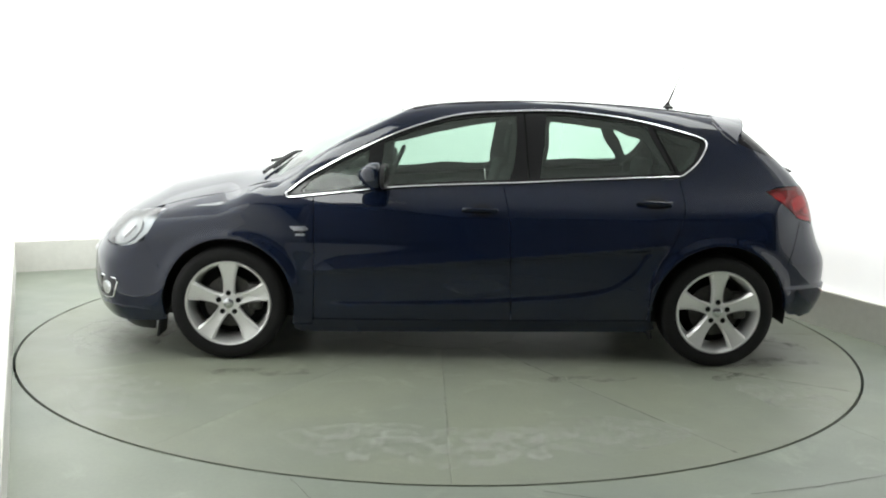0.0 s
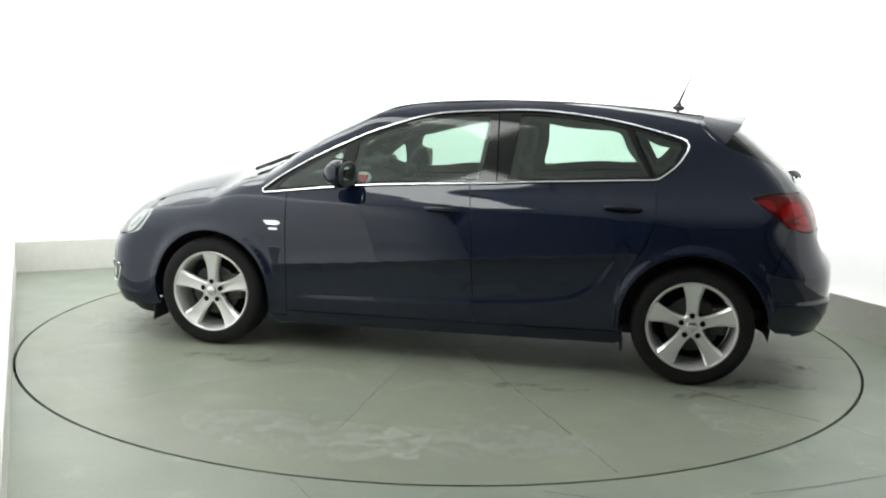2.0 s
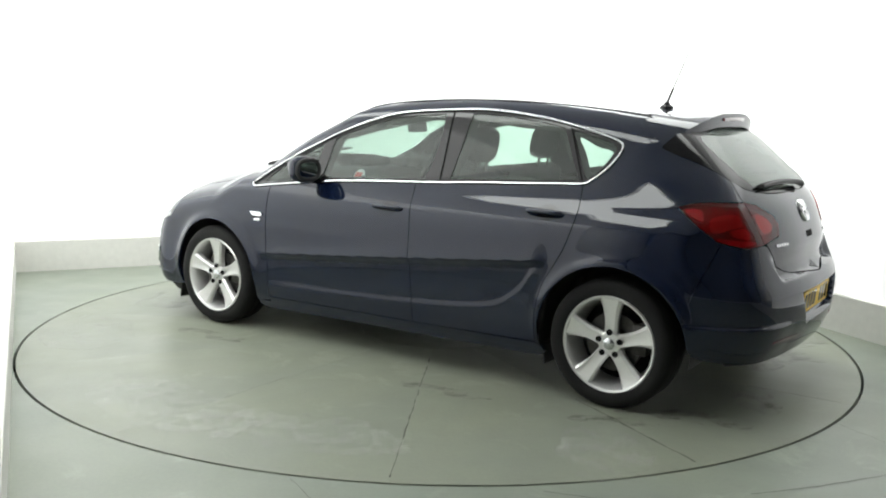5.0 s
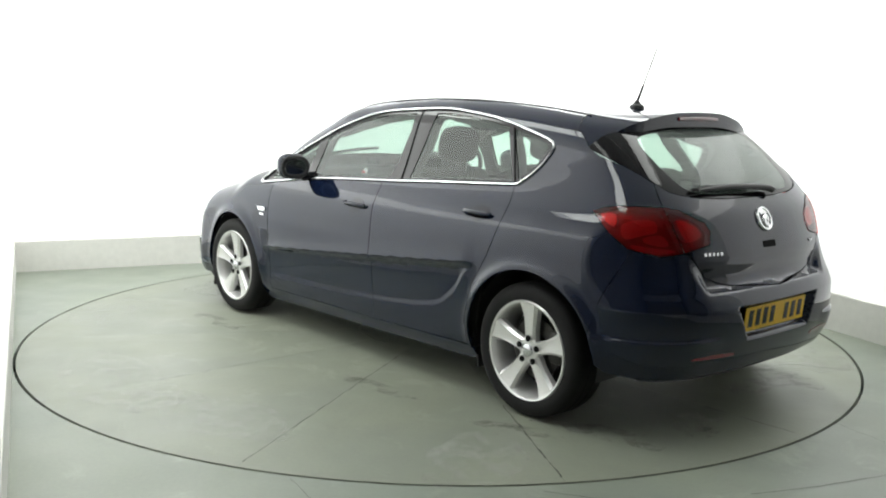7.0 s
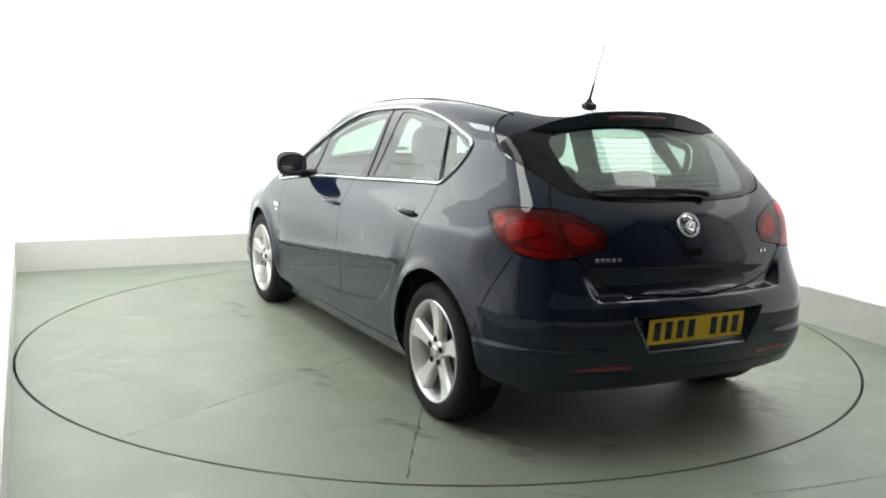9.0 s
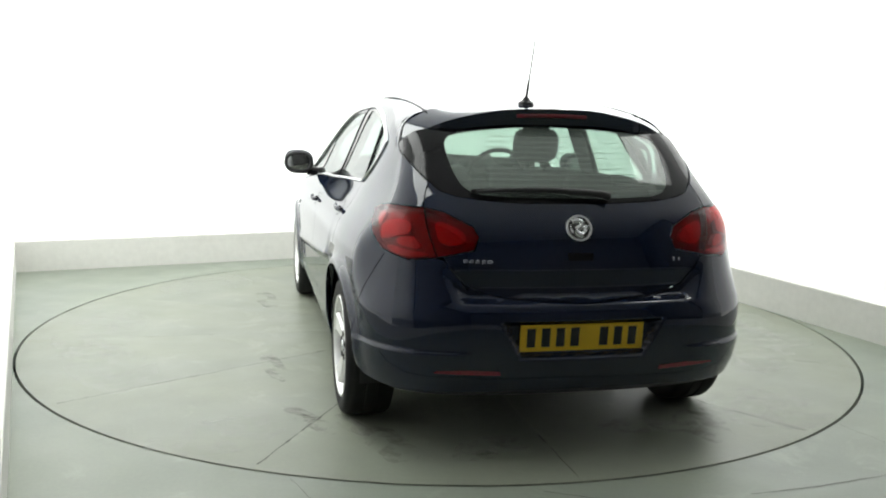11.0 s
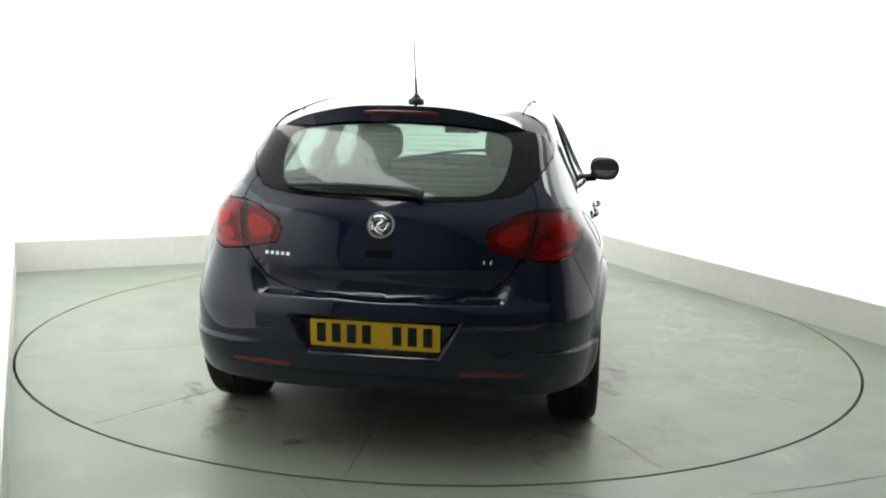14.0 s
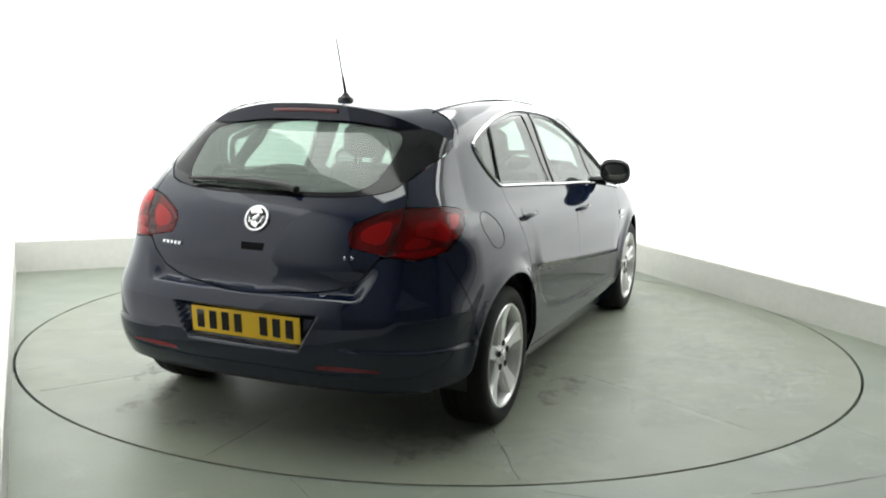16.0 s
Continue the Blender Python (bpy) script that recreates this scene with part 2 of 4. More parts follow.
def ring(radius, steps=160):
    return [(radius * math.cos(2 * math.pi * k / steps), radius * math.sin(2 * math.pi * k / steps)) for k in range(steps)]


def flat_mesh(name, v, tri, z, depth):
    """A slab from triangles, with its rim."""
    bm = bmesh.new()
    vs = [bm.verts.new((x, y, z)) for x, y in v]
    for t in tri:
        bm.faces.new([vs[i] for i in t])
    bmesh.ops.recalc_face_normals(bm, faces=bm.faces)
    if bm.faces[0].normal.z < 0 if bm.faces.ensure_lookup_table() is None else False:
        bmesh.ops.reverse_faces(bm, faces=bm.faces)
    rim = [e for e in bm.edges if len(e.link_faces) == 1]
    g = bmesh.ops.extrude_edge_only(bm, edges=rim)
    bmesh.ops.translate(bm, vec=(0, 0, -depth), verts=[q for q in g["geom"] if isinstance(q, bmesh.types.BMVert)])
    return bm


def outset(d):
    """The room's corners moved outwards by d."""
    c = Vector((sum(p[0] for p in CORNERS) / 4, sum(p[1] for p in CORNERS) / 4))
    out = []
    for i in range(4):
        p, a, b = Vector(CORNERS[i]), Vector(CORNERS[i - 1]), Vector(CORNERS[(i + 1) % 4])
        n1, n2 = (p - a).orthogonal().normalized(), (b - p).orthogonal().normalized()
        n1 = n1 if n1.dot(p - c) > 0 else -n1
        n2 = n2 if n2.dot(p - c) > 0 else -n2
        k = d / (1 + n1.dot(n2))
        out.append(p + (n1 + n2) * k)
    return out


def build_room():
    v, tri = fill(dense([tuple(p) for p in outset(0.10)], 0.5), 0.5, [ring(TABLE_R + 0.015)])
    tagged(part("floor", flat_mesh("floor", v, tri, 0.0, 0.12), M_FLOOR), "grey-green painted concrete studio floor, scuffed", kind="structure")
    # black floor of the rim gap, its shade put into the colour
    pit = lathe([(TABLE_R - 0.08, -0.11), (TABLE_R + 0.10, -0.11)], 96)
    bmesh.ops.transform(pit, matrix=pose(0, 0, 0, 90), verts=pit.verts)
    tagged(part("turntable_gap_shade", pit, M_PIT), "black ring painting the shade in the narrow gap round the turntable", kind="structure")
    profile = [(0.02, KERB_H + 0.004), (0.05, 0.6), (0.13, 1.1), (0.26, 1.7), (0.45, 2.4), (0.75, 3.1), (1.15, CEILING_Z)]
    plain = [(0.02, z) for _, z in profile]
    # name, first corner, second corner, stretch along it, lit
    # the middle stretches, out of view, are added to soften the reflected wall edge
    stretches = (("left", 0, 1, 0.0, 0.48, True), ("left_middle", 0, 1, 0.48, 0.58, None), ("left_front", 0, 1, 0.58, 1.0, False), ("front", 1, 2, 0.0, 1.0, False),
                 ("right_front", 2, 3, 0.0, 0.26, False), ("right_middle", 2, 3, 0.26, 0.38, None), ("right", 2, 3, 0.38, 1.0, True), ("back", 3, 0, 0.0, 1.0, True))
    for name, i, j, f0, f1, lit in stretches:
        prof = plain if lit is False else profile

        def at(d, f):
            c = outset(d)
            return c[i].lerp(c[j], f)
        bm = bmesh.new()
        front = [[bm.verts.new((*at(d, f), z)) for f in (f0, f1)] for d, z in prof]
        rear = [[bm.verts.new((*at(d + 0.14, f), z)) for f in (f0, f1)] for d, z in prof]
        for k in range(len(front) - 1):
            for lv in (front, rear):
                bm.faces.new((lv[k][0], lv[k][1], lv[k + 1][1], lv[k + 1][0])).smooth = True
            for e in (0, 1):
                bm.faces.new((front[k][e], front[k + 1][e], rear[k + 1][e], rear[k][e]))
        bm.faces.new((front[0][0], front[0][1], rear[0][1], rear[0][0]))
        bm.faces.new((front[-1][0], front[-1][1], rear[-1][1], rear[-1][0]))
        bmesh.ops.recalc_face_normals(bm, faces=bm.faces)
        label = "white backlit fabric studio wall, with extra glow added along its top" if lit else "unseen unlit white wall stretch, added to soften reflections" if lit is None else "plain dark grey studio wall beside the filming place"
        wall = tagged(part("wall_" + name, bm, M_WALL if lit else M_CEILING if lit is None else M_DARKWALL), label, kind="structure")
        # the faces near the ceiling get the added glow
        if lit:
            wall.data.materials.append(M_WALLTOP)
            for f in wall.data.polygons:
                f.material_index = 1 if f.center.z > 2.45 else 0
    for i, name in enumerate(("left", "front", "right", "back")):
        j = (i + 1) % 4
        bm = bmesh.new()
        a, b, c, d = outset(0.0)[i], outset(0.0)[j], outset(0.10)[j], outset(0.10)[i]
        lo = [bm.verts.new((*p, 0.0)) for p in (a, b, c, d)]
        hi = [bm.verts.new((*p, KERB_H)) for p in (a, b, c, d)]
        bm.faces.new(hi)
        for k in range(4):
            bm.faces.new((lo[k], lo[(k + 1) % 4], hi[(k + 1) % 4], hi[k]))
        bmesh.ops.recalc_face_normals(bm, faces=bm.faces)
        top = [e for e in bm.edges if all(w.co.z > 0.1 for w in e.verts)]
        bmesh.ops.bevel(bm, geom=top, offset=0.006, segments=2, profile=0.5, affect="EDGES")
        tagged(part("kerb_" + name, bm, M_KERB), "low off-white painted kerb along the studio wall", kind="structure")
    bm = bmesh.new()
    c = [Vector((*p, CEILING_Z + 0.002)) for p in outset(1.4)]
    lo = [bm.verts.new(p) for p in c]
    hi = [bm.verts.new(p + Vector((0, 0, 0.12))) for p in c]
    bm.faces.new(lo)
    bm.faces.new(hi)
    for k in range(4):
        bm.faces.new((lo[k], lo[(k + 1) % 4], hi[(k + 1) % 4], hi[k]))
    bmesh.ops.recalc_face_normals(bm, faces=bm.faces)
    tagged(part("ceiling", bm, M_CEILING), "white studio ceiling", kind="structure")
    # two long lamps, one on each side of the turntable
    for side in (-1, 1):
        softbox = thing("ceiling_light", "long white strip softbox under the ceiling", "ceiling light", "strip lights over the turntable", pose(-0.10, 0.15, CEILING_Z - 0.10, 0, 0, 26) @ pose(side * 1.75, 0, 0))
        part("diffuser", box(bmesh.new(), (0.70, 4.8, 0.03), pose(0, 0, -0.02), 0.005), M_LIGHT, softbox, "glowing white fabric diffuser")
        bm = bmesh.new()
        for sx, sy, m in ((0.86, 0.08, pose(0, 2.44, 0)), (0.86, 0.08, pose(0, -2.44, 0)), (0.08, 4.80, pose(0.39, 0, 0)), (0.08, 4.80, pose(-0.39, 0, 0))):
            box(bm, (sx, sy, 0.2), m, 0.004)
        part("frame", bm, M_WHITE, softbox, "white metal frame")


build_room()


def build_floor_joints():
    """Fine cracks and joints in the concrete round the turntable."""
    for n, line in enumerate(([(0.40, -2.50), (0.62, -2.56), (0.95, -2.70)], [(1.18, -2.48), (1.45, -2.40), (1.80, -2.26), (2.3, -2.05)], [(1.84, -1.66), (1.90, -1.78), (1.98, -1.95), (2.2, -2.1)], [(-0.55, -2.44), (-0.50, -2.52), (-0.44, -2.62), (-0.42, -2.8)])):
        bm = bmesh.new()
        pts = dense(line, 0.03, False)
        last = None
        for k, (x, y) in enumerate(pts):
            w = 0.0016 + 0.0012 * noise.noise((k * 0.7, n, 0))
            j = 0.006 * noise.noise((k * 0.4, n * 3.1, 2))
            pair = [bm.verts.new((x + j, y - w + j, 0.0012)), bm.verts.new((x + j, y + w + j, 0.0012))]
            if last:
                bm.faces.new((last[0], pair[0], pair[1], last[1]))
            last = pair
        tagged(part("floor_crack", bm, M_CRACK), "fine dark crack in the concrete floor", kind="structure")


build_floor_joints()


def build_turntable():
    """Twelve wedge plates with fine radial joints, and a round middle plate."""
    table = thing("turntable", "round grey painted turntable flush with the floor, cracked and stained", "turntable")
    half = radians(15)
    edge = [(TABLE_R * math.cos(a), TABLE_R * math.sin(a)) for a in np.linspace(-half, half, 16)]
    outline = [(0.50, -0.50 * math.tan(half)), (0.50, 0.50 * math.tan(half))] + edge[::-1]
    c = 0.0006
    outline = [(x, y - math.copysign(c / math.cos(half), y) if abs(abs(math.atan2(y, x)) - half) < 0.02 else y) for x, y in outline]
    me = bpy.data.meshes.new("plate")
    v, tri = fill(dense(outline, 0.2), 0.25)
    bm = flat_mesh("plate", v, tri, 0.0, 0.05)
    bm.to_mesh(me)
    bm.free()
    for k in range(12):
        part("plate", me, M_TABLE, table).matrix_basis = pose(0, 0, 0, 0, 0, 30 * k + 15)
    hub = [(0.496 / math.cos(half) * math.cos(radians(30 * k)), 0.496 / math.cos(half) * math.sin(radians(30 * k))) for k in range(12)]
    v, tri = fill(dense(hub, 0.2), 0.2)
    part("hub_plate", flat_mesh("hub_plate", v, tri, 0.0, 0.05), M_TABLE, table)
    # black disc below, so the fine joints look shaded
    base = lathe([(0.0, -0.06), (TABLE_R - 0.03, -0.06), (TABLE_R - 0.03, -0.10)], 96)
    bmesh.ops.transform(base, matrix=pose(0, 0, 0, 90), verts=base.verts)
    part("base", base, M_PIT, table, "black disc under the plates, painting the shade in their joints")
    # dirt in patches, dark round the tyres and pale along the rim
    for order, (x, y, rx, ry, turn, mat, label) in enumerate(((-1.95, 0.66, 0.24, 0.09, 10, M_STAIN, "dark tyre dirt"), (-1.95, -0.78, 0.22, 0.12, -5, M_STAIN, "dark tyre dirt"), (-1.62, 0.96, 0.22, 0.06, 25, M_STAIN, "dark tyre dirt"),
                                           (-0.75, 1.08, 0.25, 0.06, 8, M_STAIN, "dark tyre dirt"), (1.0, 1.05, 0.3, 0.07, 4, M_STAIN, "dark tyre dirt"), (-0.9, -1.05, 0.3, 0.10, 4, M_STAIN, "dark tyre dirt"),
                                           (-0.55, 1.95, 0.5, 0.22, 15, M_SCUFF, "pale scuff"), (1.55, 1.45, 0.45, 0.25, -40, M_SCUFF, "pale scuff"), (1.9, 0.3, 0.3, 0.5, 0, M_SCUFF, "pale scuff"), (0.9, -1.65, 0.9, 0.4, 20, M_SCUFF, "pale scuff"),
                                           (-0.4, -1.7, 0.8, 0.4, -10, M_SCUFF, "pale scuff"), (-1.75, 1.35, 0.2, 0.3, 30, M_SCUFF, "pale scuff"), (-1.8, -1.2, 0.3, 0.3, 0, M_SCUFF, "pale scuff"), (1.5, -1.2, 0.6, 0.35, 50, M_SCUFF, "pale scuff"),
                                           (-2.05, 0.24, 0.10, 0.16, 10, M_SCUFF, "pale scuff"), (-1.72, 0.78, 0.16, 0.05, 20, M_SCUFF, "pale scuff"), (-1.93, -0.52, 0.10, 0.26, -8, M_SCUFF, "pale scuff"), (0.11, -1.62, 0.50, 0.22, 12, M_SCUFF, "pale scuff"), (-0.23, -2.14, 0.55, 0.16, -4, M_SCUFF, "pale scuff"),
                                           (0.13, 2.05, 0.6, 0.24, -3, M_SCUFF, "pale scuff"), (-1.59, 0.99, 0.10, 0.04, 40, M_STAIN, "dark tyre dirt"), (-0.74, -0.84, 0.30, 0.07, 5, M_STAIN, "dark tyre dirt"), (-2.16, 0.34, 0.06, 0.10, 0, M_STAIN, "dark tyre dirt"))):
        bm = bmesh.new()
        rim = []
        for k in range(40):
            a = 2 * math.pi * k / 40
            r = 1 + 0.28 * noise.noise((math.cos(a) * 1.6 + x * 7, math.sin(a) * 1.6 + y * 5, 0))
            rim.append(bm.verts.new((rx * r * math.cos(a), ry * r * math.sin(a), 0)))
        bm.faces.new(rim)
        part("stain", bm, mat, table, label).matrix_basis = pose(x, y, 0.0010 + 0.00025 * order, 0, 0, turn)
    # worn joints: broken dark edges along some of the plates
    for n, (turn, r0, r1, wide) in enumerate(((150, 1.55, 2.44, 0.0042), (120, 0.70, 2.44, 0.0026), (-150, 1.75, 2.44, 0.0030), (-119, 1.25, 2.30, 0.0026), (180, 1.95, 2.44, 0.0022), (90, 1.4, 2.2, 0.0018))):
        bm = bmesh.new()
        last = None
        for k in range(int((r1 - r0) / 0.016)):
            x = r0 + 0.016 * k
            w = wide * max(0.08, 0.6 + 1.3 * noise.noise((k * 0.31, n * 5.3, 1)))
            y = wide * 2.2 * noise.noise((k * 0.13, n * 2.7, 7))
            pair = [bm.verts.new((x, y - w, 0)), bm.verts.new((x, y + w, 0))]
            if last:
                bm.faces.new((last[0], pair[0], pair[1], last[1]))
            last = pair
        part("worn_joint", bm, M_CRACK, table, "broken dark joint between plates").matrix_basis = pose(0, 0, 0.0005, 0, 0, turn)
    return table


TURNTABLE = build_turntable()

# ---- the shape of the car's body ----
def spline(xs, ys):
    """A smooth curve through points with no overshoot."""
    xs, ys = np.array(xs, float), np.array(ys, float)
    h = np.diff(xs)
    s = np.diff(ys) / h
    m = np.zeros(len(xs))
    m[0], m[-1] = s[0], s[-1]
    for i in range(1, len(xs) - 1):
        if s[i - 1] * s[i] > 0:
            w1, w2 = 2 * h[i] + h[i - 1], h[i] + 2 * h[i - 1]
            m[i] = (w1 + w2) / (w1 / s[i - 1] + w2 / s[i])

    def at(x):
        x = np.asarray(x, float)
        k = np.clip(np.searchsorted(xs, x) - 1, 0, len(xs) - 2)
        t = np.clip((x - xs[k]) / h[k], -0.5, 1.5)
        t1 = np.clip(t, 0, 1)
        a = (1 + 2 * t1) * (1 - t1) ** 2 * ys[k] + t1 * (1 - t1) ** 2 * h[k] * m[k] + t1 ** 2 * (3 - 2 * t1) * ys[k + 1] + t1 ** 2 * (t1 - 1) * h[k] * m[k + 1]
        return a + np.where(t < 0, t * h[k] * m[k], 0) + np.where(t > 1, (t - 1) * h[k] * m[k + 1], 0)
    return at


AXLE = 1.3425
WHEEL_Z = 0.314
TYRE_R = 0.312
SIDE = spline([0.10, 0.18, 0.25, 0.32, 0.42, 0.55, 0.66, 0.76, 0.85, 0.91, 0.97, 1.05, 1.15, 1.25, 1.35, 1.45, 1.55],
              [0.79, 0.835, 0.868, 0.880, 0.888, 0.896, 0.900, 0.894, 0.872, 0.838, 0.795, 0.752, 0.708, 0.666, 0.622, 0.570, 0.51])
TOP = spline([-2.3, -1.75, -1.6, -1.35, -1.1, -0.8, -0.5, -0.3, -0.1, 0.1, 0.3, 0.45, 0.6, 0.8, 1.0, 1.12, 1.2, 1.29, 1.45, 1.62, 1.79, 1.955, 2.02, 2.12, 2.3],
             [1.25, 1.345, 1.370, 1.402, 1.430, 1.453, 1.465, 1.465, 1.458, 1.446, 1.422, 1.390, 1.338, 1.250, 1.138, 1.062, 1.024, 1.008, 0.985, 0.955, 0.916, 0.862, 0.830, 0.765, 0.60])
REAR = spline([0.15, 0.24, 0.30, 0.40, 0.440, 0.458, 0.52, 0.575, 0.615, 0.65, 0.70, 0.78, 0.866, 0.933, 0.967, 1.02, 1.066, 1.186, 1.30, 1.42],
              [-1.93, -2.02, -2.055, -2.090, -2.097, -2.099, -2.101, -2.098, -2.086, -2.068, -2.046, -2.018, -1.992, -1.966, -1.948, -1.908, -1.868, -1.735, -1.605, -1.47])
NOSE = spline([0.10, 0.16, 0.225, 0.378, 0.515, 0.60, 0.67, 0.729, 0.766, 0.85],
              [2.085, 2.165, 2.23, 2.265, 2.255, 2.225, 2.175, 2.12, 2.075, 1.95])
CREASE = spline([-1.1, -0.93, -0.17, 0.9, 1.1], [0.69, 0.672, 0.598, 0.505, 0.49])
BLADE = spline([-1.0, -0.93, -0.86, -0.70, -0.26, 0.45, 0.95], [0.66, 0.60, 0.50, 0.40, 0.345, 0.31, 0.30])


def ramp(t):
    t = np.clip(t, 0, 1)
    return t * t * (3 - 2 * t)


def side_width(x, z):
    """Half the car's width at a place along it and a height."""
    w = SIDE(z)
    w = w - 0.075 * np.clip((x - 0.75) / 1.3, 0, None) ** 2 * ramp((z - 0.1) / 0.5) - 0.02 * np.clip((x - 0.75) / 1.3, 0, None) ** 2
    back = np.clip((-x - 1.15) / 0.8, 0, None)
    w = w - 0.080 * back ** 2 - 0.055 * back ** 2 * ramp((z - 0.95) / 0.25)
    corner = ramp((-x - 1.62) / 0.2)
    w = w - 0.22 * (np.sqrt((z - 0.595) ** 2 + 0.00012) + z - 0.595 - 0.0008) * 0.5 * ramp((1.1 - z) / 0.3) * corner * ramp((1.0 - z) / 0.2) + 0.010 * ramp((0.462 - z) / 0.016) * corner * ramp((z - 0.25) / 0.15)
    for ax, r in ((AXLE, 0.36), (-AXLE, 0.375)):
        d = np.hypot(x - ax, z - WHEEL_Z)
        w = w + 0.023 * np.exp(-((d - r) / 0.040) ** 2) * ramp((z - 0.2) / 0.2) * ramp((0.85 - z) / 0.2)
    c, b = CREASE(x), BLADE(x)
    length = ramp((x + 1.02) / 0.10) * ramp((1.0 - x) / 0.3)
    mid = (c + b) / 2
    down = ramp((c - z) / 0.040) * ramp((z - b) / 0.045)
    w = w - 0.007 * down * length + 0.018 * np.where(z > c, np.exp(-np.clip(z - c, 0, 1) / 0.050), ramp(1 - (c - z) / 0.040)) * length
    return w


def smax(a, b, k):
    h = np.clip(k - np.abs(a - b), 0, None) / k
    return np.maximum(a, b) + h * h * k * 0.25


def body(x, y, z):
    """Below zero inside the car's body."""
    ay = np.abs(y)
    side = (ay - side_width(x, z)) * 0.97
    top = (z - TOP(x + 0.22 * ay ** 2 * ramp((x - 0.3) / 0.3)) + (0.085 + 0.09 * ramp((x - 1.15) / 0.25)) * ay ** 2 + 0.10 * np.clip(ay - 0.45, 0, None) ** 2) * 0.93
    rear = (REAR(z) + 0.13 * (ay / 0.75) ** 2.6 - x) * 0.93
    rear = rear - 0.012 * ramp((0.464 - z) / 0.016) * ramp((ay - 0.40) / 0.2) * ramp((z - 0.22) / 0.15)
    rear = rear + 0.040 * ramp((z - 0.638) / 0.022) * ramp((0.80 - z) / 0.14) * ramp((0.54 + (z - 0.70) * 0.5 - ay) / 0.07)
    slope = 0.345 - (0.57 - z) * 0.55
    dent = np.minimum(np.minimum(slope - ay, (0.585 - z) * 1.2), (z - 0.425) * 1.2)
    rear = rear + 0.042 * ramp(dent / 0.036)
    nose = (x - NOSE(z) + 0.27 * (ay / 0.8) ** 2.5) * 0.95
    f = smax(side, top, 0.10 - 0.045 * ramp((x - 0.2) / 0.3) + 0.03 * ramp((x - 1.2) / 0.4))
    f = smax(f, rear, 0.10 + 0.10 * ramp((1.0 - z) / 0.3))
    return smax(f, nose, 0.09)


def body_normal(p):
    e = 1e-3
    x, y, z = p[:, 0], p[:, 1], p[:, 2]
    n = np.stack([body(x + e, y, z) - body(x - e, y, z), body(x, y + e, z) - body(x, y - e, z), body(x, y, z + e) - body(x, y, z - e)], 1)
    return n / np.linalg.norm(n, axis=1, keepdims=True)


REAR_AXIS, NOSE_AXIS = -1.2, 1.2


def rays(view, uv):
    """Starts and ways of the rays that carry a flat outline onto the body."""
    uv = np.asarray(uv, float)
    u, v = uv[:, 0], uv[:, 1]
    o = np.zeros_like(u)
    if view == "side":
        return np.stack([u, o + 1.3, v], 1), np.stack([o, o - 1, o], 1)
    if view == "top":
        return np.stack([u, v, o + 1.9], 1), np.stack([o, o, o - 1], 1)
    if view == "rear":
        return np.stack([o - 2.6, u, v], 1), np.stack([o + 1, o, o], 1)
    if view == "tail":
        c, s = np.cos(u), np.sin(u)
        return np.stack([REAR_AXIS - 1.9 * c, 1.9 * s, v], 1), np.stack([c, -s, o], 1)
    c, s = np.cos(u), np.sin(u)
    return np.stack([NOSE_AXIS + 1.9 * c, 1.9 * s, v], 1), np.stack([-c, -s, o], 1)


def onto(view, uv, reach=1.9):
    """Where the rays meet the body."""
    a, d = rays(view, uv)
    return march(a, d, reach)


def march(a, d, reach):
    n = 160
    lo = np.zeros(len(a))
    found = np.zeros(len(a), bool)
    for k in range(1, n + 1):
        q = a + d * (reach * k / n)
        neg = body(q[:, 0], q[:, 1], q[:, 2]) < 0
        lo = np.where(found, lo, np.where(neg, lo, reach * k / n))
        found |= neg
    hi = np.minimum(lo + reach / n, reach)
    for _ in range(24):
        m = (lo + hi) / 2
        q = a + d * m[:, None]
        neg = body(q[:, 0], q[:, 1], q[:, 2]) < 0
        hi, lo = np.where(neg, m, hi), np.where(neg, lo, m)
    return a + d * ((lo + hi) / 2)[:, None]


def flat(view, p):
    """The flat place of points of the body in another view."""
    p = np.asarray(p, float)
    if view == "side":
        return p[:, [0, 2]]
    if view == "top":
        return p[:, :2]
    if view == "rear":
        return p[:, 1:]
    ax = REAR_AXIS - p[:, 0] if view == "tail" else p[:, 0] - NOSE_AXIS
    return np.stack([np.arctan2(p[:, 1], ax), p[:, 2]], 1)


def turned(points, a, b):
    """Flat points of view a, carried over the body to view b."""
    return [tuple(q) for q in flat(b, onto(a, points))]


